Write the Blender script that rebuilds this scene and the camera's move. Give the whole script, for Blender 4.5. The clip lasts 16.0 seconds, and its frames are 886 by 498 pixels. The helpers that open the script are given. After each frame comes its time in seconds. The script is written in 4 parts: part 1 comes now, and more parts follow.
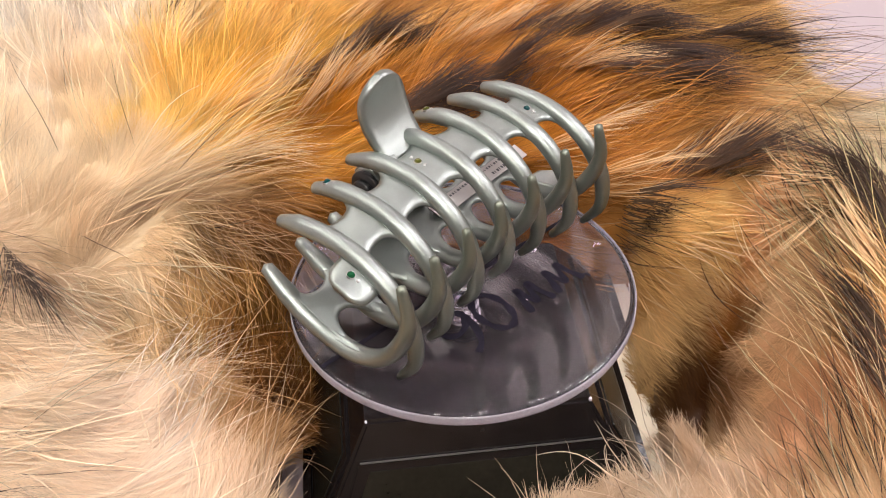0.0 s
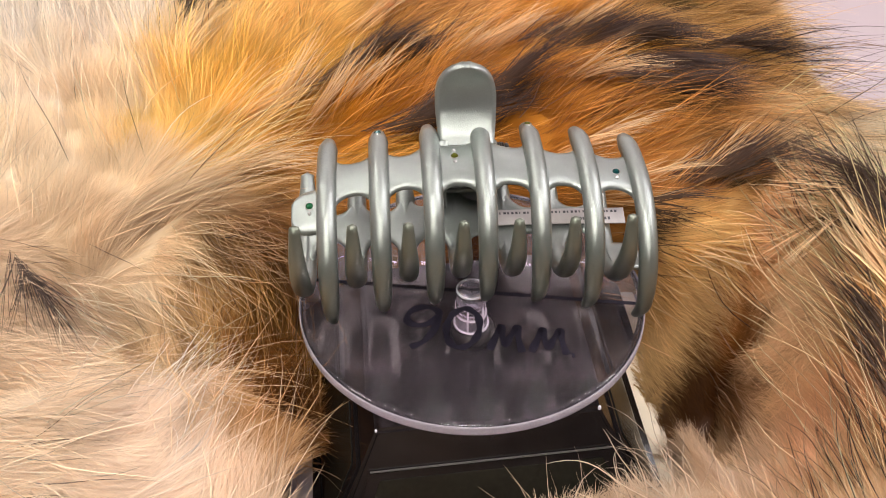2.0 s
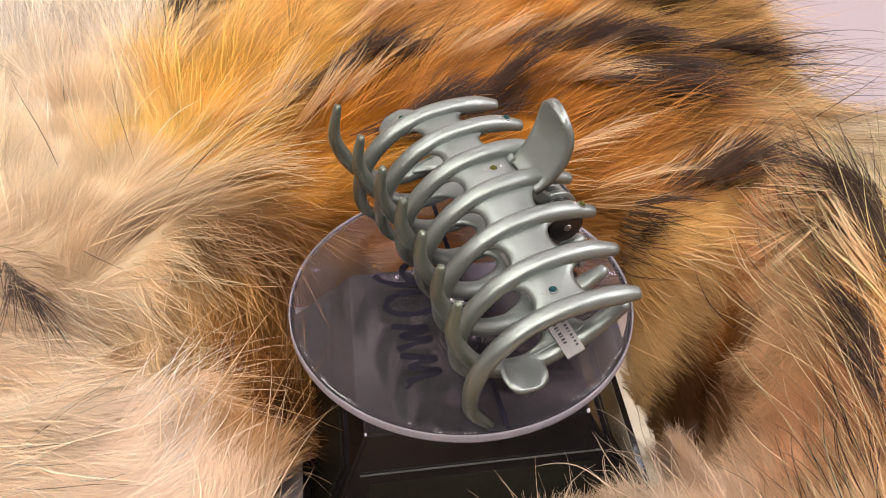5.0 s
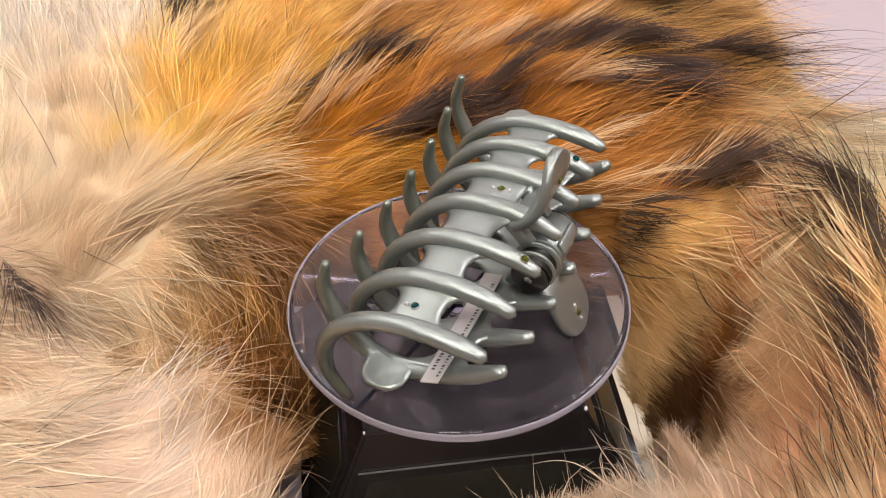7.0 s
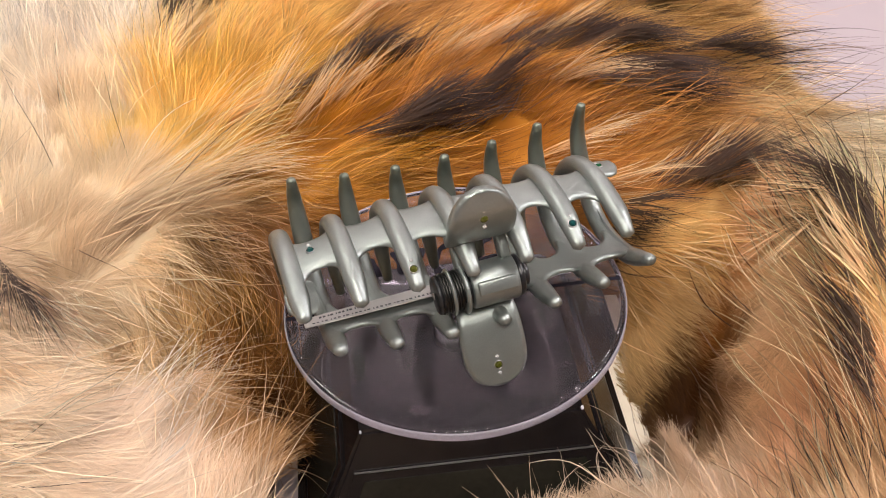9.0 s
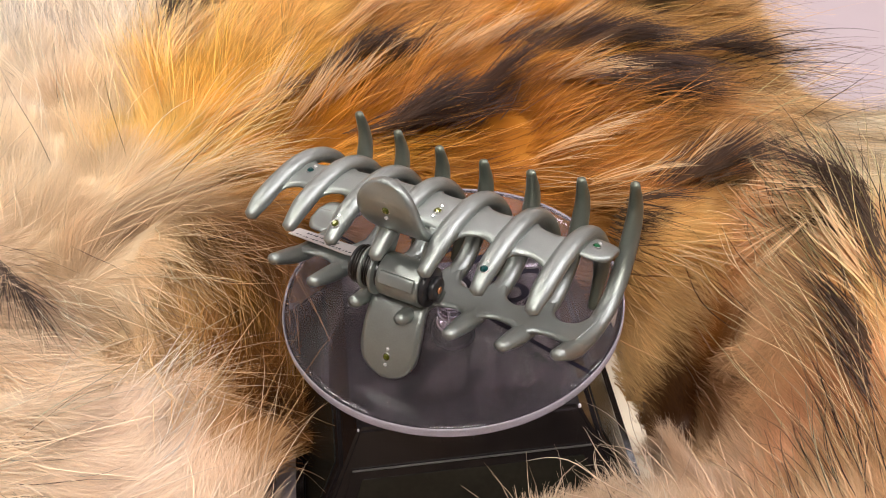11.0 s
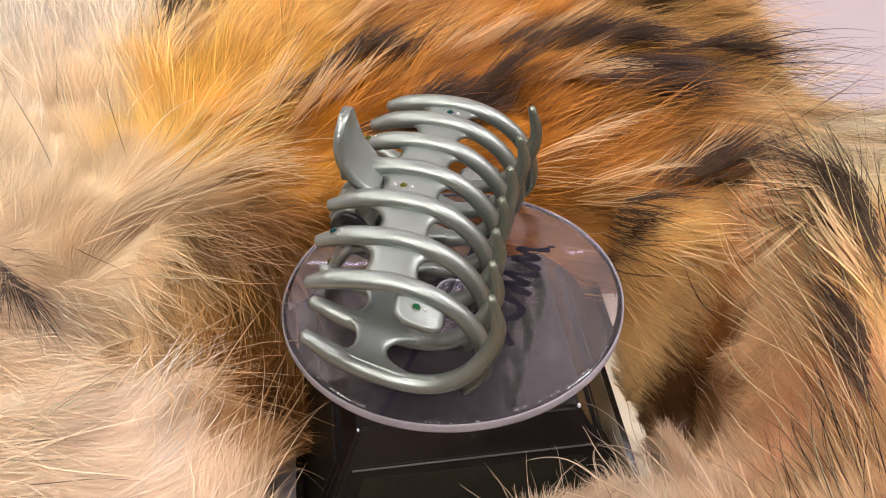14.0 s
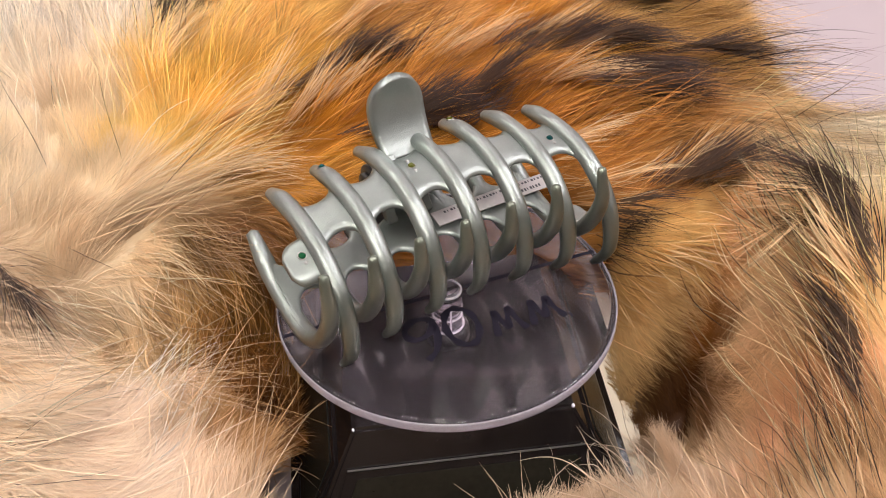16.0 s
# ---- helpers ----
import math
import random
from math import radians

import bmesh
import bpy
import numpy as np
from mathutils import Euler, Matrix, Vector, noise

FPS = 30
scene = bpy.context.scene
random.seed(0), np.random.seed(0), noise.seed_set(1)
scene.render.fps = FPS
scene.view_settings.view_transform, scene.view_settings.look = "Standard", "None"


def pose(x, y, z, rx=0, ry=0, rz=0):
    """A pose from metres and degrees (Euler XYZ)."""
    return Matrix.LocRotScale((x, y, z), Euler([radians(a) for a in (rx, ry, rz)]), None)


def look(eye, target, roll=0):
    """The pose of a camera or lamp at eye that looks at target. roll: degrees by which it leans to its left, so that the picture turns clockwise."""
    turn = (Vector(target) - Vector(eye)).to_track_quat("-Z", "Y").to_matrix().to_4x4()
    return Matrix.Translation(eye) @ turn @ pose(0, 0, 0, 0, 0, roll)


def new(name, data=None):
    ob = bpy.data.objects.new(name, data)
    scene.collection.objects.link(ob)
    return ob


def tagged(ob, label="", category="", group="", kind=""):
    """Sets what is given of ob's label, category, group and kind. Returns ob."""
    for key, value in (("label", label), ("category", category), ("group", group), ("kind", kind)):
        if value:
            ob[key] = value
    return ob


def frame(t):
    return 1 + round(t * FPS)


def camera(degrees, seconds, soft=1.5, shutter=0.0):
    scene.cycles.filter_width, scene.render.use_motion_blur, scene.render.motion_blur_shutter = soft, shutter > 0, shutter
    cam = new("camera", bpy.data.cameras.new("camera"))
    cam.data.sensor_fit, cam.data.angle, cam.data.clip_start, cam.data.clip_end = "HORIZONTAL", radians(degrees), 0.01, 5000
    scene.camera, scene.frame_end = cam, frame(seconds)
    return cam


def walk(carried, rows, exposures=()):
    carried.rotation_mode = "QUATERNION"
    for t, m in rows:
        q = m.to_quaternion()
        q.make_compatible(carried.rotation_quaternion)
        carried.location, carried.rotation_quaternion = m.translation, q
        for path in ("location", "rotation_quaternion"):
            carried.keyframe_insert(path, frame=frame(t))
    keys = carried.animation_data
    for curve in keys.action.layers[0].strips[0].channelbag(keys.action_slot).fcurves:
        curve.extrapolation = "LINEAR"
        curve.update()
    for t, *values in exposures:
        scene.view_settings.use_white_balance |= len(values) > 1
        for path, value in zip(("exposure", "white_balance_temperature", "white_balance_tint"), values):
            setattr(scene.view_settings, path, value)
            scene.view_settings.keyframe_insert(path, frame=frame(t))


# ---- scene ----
cam = camera(46.44, 16.0, soft=1.0)
WALK = [
    (0, pose(0.00062, -0.19504, 0.19091, 47.945, 1.481, 0.227)),
    (0.5, pose(0.00016, -0.19532, 0.19115, 48.165, 1.598, 0.245)),
    (1, pose(0.00021, -0.19543, 0.19127, 48.325, 1.677, 0.268)),
    (1.5, pose(-0.00071, -0.19551, 0.19161, 48.337, 1.784, 0.339)),
    (2, pose(-0.00076, -0.19586, 0.19206, 48.410, 1.695, 0.317)),
    (2.5, pose(-0.00052, -0.19612, 0.19215, 48.601, 1.698, 0.273)),
    (3, pose(-0.00044, -0.19629, 0.19228, 48.640, 1.542, 0.093)),
    (3.5, pose(-0.00019, -0.19649, 0.19262, 48.656, 1.558, -0.044)),
    (4, pose(-0.00017, -0.19617, 0.19271, 48.647, 1.580, -0.096)),
    (6.5, pose(0.00016, -0.19728, 0.19301, 48.484, 1.428, -0.232)),
    (7, pose(-0.00032, -0.19771, 0.19319, 48.629, 1.462, -0.327)),
    (7.5, pose(-0.00020, -0.19826, 0.19340, 48.608, 1.394, -0.324)),
    (8, pose(0.00019, -0.19720, 0.19293, 48.531, 1.388, -0.357)),
    (8.5, pose(0.00027, -0.19710, 0.19305, 48.554, 1.456, -0.281)),
    (9, pose(0.00049, -0.19727, 0.19304, 48.528, 1.480, -0.397)),
    (11.5, pose(0.00076, -0.19832, 0.19300, 48.625, 1.426, -0.431)),
    (12, pose(0.00075, -0.19826, 0.19319, 48.643, 1.419, -0.403)),
    (12.5, pose(0.00039, -0.19800, 0.19305, 48.528, 1.494, -0.376)),
    (13, pose(0.00023, -0.19816, 0.19279, 48.514, 1.498, -0.454)),
    (13.5, pose(0.00067, -0.19853, 0.19335, 48.532, 1.451, -0.435)),
    (14, pose(0.00082, -0.19877, 0.19310, 48.660, 1.447, -0.458)),
    (14.5, pose(0.00082, -0.19931, 0.19316, 48.743, 1.314, -0.505)),
    (15, pose(0.00054, -0.19959, 0.19381, 48.692, 1.434, -0.458)),
    (15.5, pose(0.00086, -0.19925, 0.19425, 48.544, 1.328, -0.554)),
    (16, pose(0.00060, -0.19908, 0.19434, 48.535, 1.208, -0.706)),
]
walk(cam, WALK, [(0, 0.09), (1.5, 0.04), (3, 0.0), (16, -0.02)])

# ---- light: a closed shop room with unseen soft lamps under its ceiling ----
world = bpy.data.worlds.new("room_air")
world.use_nodes = True
world.node_tree.nodes["Background"].inputs[0].default_value = (0.9, 0.92, 1.0, 1)
world.node_tree.nodes["Background"].inputs[1].default_value = 0.02
scene.world = world
scene.view_settings.exposure = 0.0


def ceiling_lamp(name, eye, target, sx, sy, watts, colour):
    data = bpy.data.lights.new(name, "AREA")
    data.shape, data.size, data.size_y, data.energy, data.color = "RECTANGLE", sx, sy, watts, colour
    ob = new(name, data)
    ob.matrix_world = look(eye, target)
    return ob


ceiling_lamp("ceiling_panel_lamp", (-0.60, 0.35, 1.38), (-0.05, 0.03, 0), 0.6, 0.5, 15, (1.0, 0.95, 0.89))
ceiling_lamp("ceiling_strip_lamp", (0.95, 0.15, 1.38), (0, 0.05, 0), 0.3, 1.2, 36, (1.0, 0.93, 0.97))
# third: unseen fill, added to brighten the wall mirrored in the disc
ceiling_lamp("mirrored_wall_fill", (0.1, 1.05, 1.38), (0.1, 1.5, 0.75), 1.4, 0.12, 12, (1.0, 0.93, 0.98))
ceiling_lamp("ceiling_front_lamp", (-0.05, -0.75, 1.38), (0, 0, 0), 0.7, 0.4, 37, (1.0, 0.94, 0.88))


# ---- materials ----
def lin(h):
    c = [int(h[i:i + 2], 16) / 255 for i in (0, 2, 4)]
    return [v / 12.92 if v <= 0.04045 else ((v + 0.055) / 1.055) ** 2.4 for v in c]


def material(name, colour, rough=0.5, metal=0.0, grain=400.0, vary=0.15, bumpy=0.0, bump_scale=900.0, **more):
    m = bpy.data.materials.new(name)
    m.use_nodes = True
    nt = m.node_tree
    b = nt.nodes["Principled BSDF"]
    b.inputs["Roughness"].default_value, b.inputs["Metallic"].default_value = rough, metal
    for key, value in more.items():
        b.inputs[key.replace("_", " ")].default_value = value
    tc = nt.nodes.new("ShaderNodeTexCoord")
    n1, n2 = nt.nodes.new("ShaderNodeTexNoise"), nt.nodes.new("ShaderNodeTexNoise")
    n1.inputs["Scale"].default_value, n2.inputs["Scale"].default_value = grain, grain * 0.09
    n1.inputs["Detail"].default_value = 4
    add = nt.nodes.new("ShaderNodeMath")
    add.operation = "ADD"
    ramp = nt.nodes.new("ShaderNodeMapRange")
    ramp.inputs["From Min"].default_value, ramp.inputs["From Max"].default_value = 0.6, 1.4
    ramp.inputs["To Min"].default_value, ramp.inputs["To Max"].default_value = 1 - vary, 1 + vary
    mix = nt.nodes.new("ShaderNodeMix")
    mix.data_type, mix.blend_type = "RGBA", "MULTIPLY"
    mix.inputs["Factor"].default_value = 1
    mix.inputs[6].default_value = (*colour, 1)
    for n in (n1, n2):
        nt.links.new(tc.outputs["Object"], n.inputs["Vector"])
    nt.links.new(n1.outputs["Fac"], add.inputs[0])
    nt.links.new(n2.outputs["Fac"], add.inputs[1])
    nt.links.new(add.outputs[0], ramp.inputs["Value"])
    nt.links.new(ramp.outputs[0], mix.inputs[7])
    nt.links.new(mix.outputs[2], b.inputs["Base Color"])
    if bumpy:
        n3, bp = nt.nodes.new("ShaderNodeTexNoise"), nt.nodes.new("ShaderNodeBump")
        n3.inputs["Scale"].default_value = bump_scale
        bp.inputs["Strength"].default_value, bp.inputs["Distance"].default_value = bumpy, 0.0003
        nt.links.new(tc.outputs["Object"], n3.inputs["Vector"])
        nt.links.new(n3.outputs["Fac"], bp.inputs["Height"])
        nt.links.new(bp.outputs[0], b.inputs["Normal"])
    return m


SAGE = material("sage_satin_metallic", lin("919894"), 0.31, 0.8, 2600, 0.07, 0.3, 5200, Coat_Weight=0.12, Coat_Roughness=0.3)
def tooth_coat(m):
    """The satin coat, mixed towards olive at the tooth's tip."""
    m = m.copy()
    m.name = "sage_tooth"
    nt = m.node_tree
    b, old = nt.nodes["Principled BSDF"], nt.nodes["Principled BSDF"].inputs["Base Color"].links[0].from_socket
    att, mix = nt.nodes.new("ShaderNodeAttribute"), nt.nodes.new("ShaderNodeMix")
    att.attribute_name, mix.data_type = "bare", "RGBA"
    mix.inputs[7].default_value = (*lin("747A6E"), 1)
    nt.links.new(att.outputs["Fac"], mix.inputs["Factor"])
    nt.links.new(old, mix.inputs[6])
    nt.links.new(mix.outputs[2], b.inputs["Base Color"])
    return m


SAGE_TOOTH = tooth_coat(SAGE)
BLACK_PLASTIC = material("black_plastic", (0.012, 0.012, 0.013), 0.3, 0, 900, 0.2)
STAND = material("stand_black_gloss", (0.010, 0.008, 0.008), 0.10, 0, 300, 0.3, 0.04, 300, Specular_IOR_Level=0.35)
EDGE_GLINT = material("edge_highlight_grey", (0.07, 0.066, 0.062), 0.4, 0, 900, 0.3)
STAND_PANEL = material("stand_panel_cell", (0.012, 0.011, 0.008), 0.25, 0, 700, 0.3, Specular_IOR_Level=0.3)
STEEL = material("spring_steel", (0.35, 0.34, 0.33), 0.3, 1.0, 900, 0.1)
COPPER = material("copper_pin", (0.55, 0.25, 0.12), 0.35, 1.0, 900, 0.1)
DARK_STEEL = material("oiled_spring_steel", (0.05, 0.048, 0.045), 0.35, 1.0, 900, 0.1)
STICKER = material("silver_sticker", lin("C4C0BE"), 0.32, 0.4, 600, 0.08, 0.15, 500)
PRINT = material("grey_print", (0.06, 0.06, 0.07), 0.6, 0, 600, 0.1)
MARKER = material("black_marker_ink", (0.014, 0.012, 0.020), 0.6, 0, 700, 0.3, Specular_IOR_Level=0.1)
GREEN_STONE = material("green_crystal", (0.01, 0.09, 0.035), 0.05, 0.3, 900, 0.3)
DARK_STONE = material("teal_crystal", (0.004, 0.05, 0.05), 0.05, 0.3, 900, 0.3)
OLIVE_STONE = material("olive_crystal", (0.08, 0.085, 0.01), 0.06, 0.3, 900, 0.3)
CLEAR_STONE = material("pale_crystal", (0.8, 0.8, 0.78), 0.08, 0.6, 900, 0.1)
TABLE = material("lilac_grey_tabletop", lin("A3979B"), 0.3, 0, 14, 0.05, 0.02, 60)
WALL = material("pale_wall_paint", lin("D8D0CE"), 0.8, 0, 8, 0.05)
# for the unseen south wall and floor: darkens what stand and clip mirror
DARK_WALL = material("dark_mirrored_wall", (0.09, 0.07, 0.06), 0.8, 0, 8, 0.1)
CEILING = material("white_ceiling_paint", (0.78, 0.77, 0.76), 0.85, 0, 8, 0.04)
CREAM = material("cream_card", lin("E2D6C2"), 0.6, 0, 160, 0.08, 0.1, 300)


def glass(name, colour, rough, ior=1.49, haze=0.0, veil_tint=(0.62, 0.56, 0.66)):
    m = bpy.data.materials.new(name)
    m.use_nodes = True
    b = m.node_tree.nodes["Principled BSDF"]
    b.inputs["Base Color"].default_value = (*colour, 1)
    b.inputs["Roughness"].default_value, b.inputs["IOR"].default_value, b.inputs["Transmission Weight"].default_value = rough, ior, 1
    if haze:
        # a little pale diffuse colour, put in for the reflected veil on the acrylic
        nt = m.node_tree
        d, mix, n, r = (nt.nodes.new(k) for k in ("ShaderNodeBsdfDiffuse", "ShaderNodeMixShader", "ShaderNodeTexNoise", "ShaderNodeMapRange"))
        d.inputs["Color"].default_value = (*veil_tint, 1)
        n.inputs["Scale"].default_value = 120
        r.inputs["To Min"].default_value, r.inputs["To Max"].default_value = haze * 0.7, haze * 1.3
        nt.links.new(n.outputs["Fac"], r.inputs["Value"])
        nt.links.new(r.outputs[0], mix.inputs[0])
        nt.links.new(b.outputs[0], mix.inputs[1])
        nt.links.new(d.outputs[0], mix.inputs[2])
        nt.links.new(mix.outputs[0], nt.nodes["Material Output"].inputs["Surface"])
    return m


ACRYLIC = glass("clear_lilac_acrylic", (0.80, 0.74, 0.80), 0.03, haze=0.013)
ACRYLIC_RIM = glass("frosted_acrylic_rim", (0.86, 0.82, 0.88), 0.12, haze=0.30, veil_tint=(0.78, 0.73, 0.82))
# acrylic whitened by diffuse colour; on the spindle it draws highlights
WHITENED = glass("whitened_acrylic", (0.95, 0.93, 1.0), 0.2, haze=0.75, veil_tint=(0.9, 0.88, 0.95))
CLEAR = glass("clear_acrylic", (0.92, 0.9, 0.97), 0.03, haze=0.11, veil_tint=(0.85, 0.82, 0.96))


def hair_material(name, gloss, through_light, low=0.72, high=1.25):
    """Hair: pigment from each strand's own colour, a soft sheen, and some light let through."""
    m = bpy.data.materials.new(name)
    m.use_nodes = True
    nt = m.node_tree
    b, out = nt.nodes["Principled BSDF"], nt.nodes["Material Output"]
    att, tr, mix = nt.nodes.new("ShaderNodeAttribute"), nt.nodes.new("ShaderNodeBsdfTranslucent"), nt.nodes.new("ShaderNodeMixShader")
    att.attribute_name = "pigment"
    geo, ramp, mul = nt.nodes.new("ShaderNodeNewGeometry"), nt.nodes.new("ShaderNodeMapRange"), nt.nodes.new("ShaderNodeMix")
    ramp.inputs["To Min"].default_value, ramp.inputs["To Max"].default_value = low, high
    mul.data_type, mul.blend_type = "RGBA", "MULTIPLY"
    mul.inputs["Factor"].default_value = 1
    nt.links.new(geo.outputs["Random Per Island"], ramp.inputs["Value"])
    nt.links.new(att.outputs["Color"], mul.inputs[6])
    nt.links.new(ramp.outputs[0], mul.inputs[7])
    nt.links.new(mul.outputs[2], b.inputs["Base Color"])
    nt.links.new(mul.outputs[2], tr.inputs["Color"])
    b.inputs["Roughness"].default_value, b.inputs["Specular IOR Level"].default_value = 0.42, gloss
    mix.inputs[0].default_value = through_light
    nt.links.new(b.outputs[0], mix.inputs[1])
    nt.links.new(tr.outputs[0], mix.inputs[2])
    nt.links.new(mix.outputs[0], out.inputs["Surface"])
    return m


UNDERFUR = hair_material("soft_underfur", 0.12, 0.35, 0.90, 1.10)
GUARD = hair_material("guard_hair", 0.26, 0.25, 0.72, 1.3)

HIDE = hair_material("furred_hide", 0.1, 0.05, 0.95, 1.05)

MM = 0.001


# ---- mesh helpers ----
def part(name, bm, mat, parent=None, label="", smooth_faces=True):
    """Links a bmesh as one mesh object, under a parent where one is given."""
    bmesh.ops.recalc_face_normals(bm, faces=bm.faces[:])
    me = bpy.data.meshes.new(name)
    bm.to_mesh(me)
    bm.free()
    if smooth_faces:
        me.polygons.foreach_set("use_smooth", [True] * len(me.polygons))
    me.materials.append(mat)
    ob = new(name, me)
    ob.parent = parent
    return tagged(ob, label)


def curve_through(points, steps):
    """A Catmull-Rom line through points, evenly stepped."""
    p = [Vector(q) for q in points]
    p = [2 * p[0] - p[1]] + p + [2 * p[-1] - p[-2]]
    out = []
    n = len(p) - 3
    for k in range(steps + 1):
        u = k / steps * n
        i = min(int(u), n - 1)
        t = u - i
        a, b, c, d = p[i:i + 4]
        out.append(0.5 * (2 * b + (c - a) * t + (2 * a - 5 * b + 4 * c - d) * t * t + (3 * b - a - 3 * c + d) * t ** 3))
    return out


def tube(bm, line, radius, across, flat=1.0, sides=14):
    """A rounded tube along a line; radius(u) in metres; across: the axis kept level; flat: thickness against width."""
    rings, n = [], len(line)
    for k, q in enumerate(line):
        tan = (line[min(k + 1, n - 1)] - line[max(k - 1, 0)]).normalized()
        side = (across - tan * across.dot(tan)).normalized()
        up = tan.cross(side)
        r = radius(k / (n - 1))
        rings.append([bm.verts.new(q + side * (math.cos(a) * r) + up * (math.sin(a) * r * flat))
                      for a in (2 * math.pi * j / sides for j in range(sides))])
    for r0, r1 in zip(rings, rings[1:]):
        for j in range(sides):
            bm.faces.new((r0[j], r0[(j + 1) % sides], r1[(j + 1) % sides], r1[j]))
    for ring, q, s in ((rings[0], line[0], line[0] - line[1]), (rings[-1], line[-1], line[-1] - line[-2])):
        tip = bm.verts.new(q + s.normalized() * radius(0 if ring is rings[0] else 1) * 0.6)
        for j in range(sides):
            bm.faces.new((ring[j], ring[(j + 1) % sides], tip))


def lathe(bm, profile, sides=96, m=Matrix()):
    """A turned solid from (radius, height) pairs, closed at the axis."""
    rings = []
    for r, z in profile:
        if r < 1e-7:
            rings.append([bm.verts.new(m @ Vector((0, 0, z)))])
        else:
            rings.append([bm.verts.new(m @ Vector((r * math.cos(2 * math.pi * j / sides), r * math.sin(2 * math.pi * j / sides), z))) for j in range(sides)])
    for a, b in zip(rings, rings[1:]):
        for j in range(sides):
            k = (j + 1) % sides
            f = [a[j % len(a)], a[k % len(a)], b[k % len(b)], b[j % len(b)]]
            f = list(dict.fromkeys(f))
            if len(f) > 2:
                bm.faces.new(f)


def slab(bm, x0, x1, y0, y1, z0, z1, bevel=0.0):
    made = bmesh.ops.create_cube(bm, size=1, matrix=Matrix.Translation(((x0 + x1) / 2, (y0 + y1) / 2, (z0 + z1) / 2)) @ Matrix.Diagonal((x1 - x0, y1 - y0, z1 - z0, 1)))
    if bevel:
        es = list({e for v in made["verts"] for e in v.link_edges})
        bmesh.ops.bevel(bm, geom=es, offset=bevel, segments=3, affect="EDGES", profile=0.5)


# ---- the room that closes the place ----
def room():
    for name, box, mat in (("floor", (-1.5, 1.5, -1.5, 1.5, -0.86, -0.80), DARK_WALL), ("ceiling", (-1.5, 1.5, -1.5, 1.5, 1.40, 1.46), CEILING),
                           ("wall_north", (-1.5, 1.5, 1.5, 1.56, -0.8, 1.4), WALL), ("wall_south", (-1.5, 1.5, -1.56, -1.5, -0.8, 1.4), DARK_WALL),
                           ("wall_east", (1.5, 1.56, -1.56, 1.56, -0.8, 1.4), WALL), ("wall_west", (-1.56, -1.5, -1.56, 1.56, -0.8, 1.4), WALL)):
        bm = bmesh.new()
        slab(bm, *box)
        tagged(part(name, bm, mat, smooth_faces=False), "plain unseen surface added to close the shop room", "room", kind="structure")
    table = tagged(new("table"), "lilac-grey laminate table under the fur and stand", "table")
    bm = bmesh.new()
    slab(bm, -0.6, 0.6, -0.5, 0.62, -0.078, -0.0515, 0.003)
    part("tabletop", bm, TABLE, table, smooth_faces=False)
    for sx in (-0.54, 0.54):
        for sy in (-0.44, 0.56):
            bm = bmesh.new()
            slab(bm, sx - 0.025, sx + 0.025, sy - 0.025, sy + 0.025, -0.80, -0.078, 0.003)
            part("leg", bm, TABLE, table, smooth_faces=False)


room()


# ---- the turning display stand ----
def frustum(bm, h0, z0, h1, z1, m, bevel=0.0):
    v = [bm.verts.new(m @ Vector((sx * h, sy * h, z))) for h, z in ((h0, z0), (h1, z1)) for sx, sy in ((-1, -1), (1, -1), (1, 1), (-1, 1))]
    fs = [bm.faces.new(v[3::-1]), bm.faces.new(v[4:])]
    fs += [bm.faces.new((v[j], v[(j + 1) % 4], v[4 + (j + 1) % 4], v[4 + j])) for j in range(4)]
    if bevel:
        bmesh.ops.bevel(bm, geom=list({e for f in fs for e in f.edges}), offset=bevel, segments=2, affect="EDGES")


STAND_POSE = pose(0.0005, -0.001, 0, 0, 0, 6.5)
TOP_H, TOP_Z, FOOT_H, FOOT_Z = 0.0285, -0.0135, 0.046, -0.046


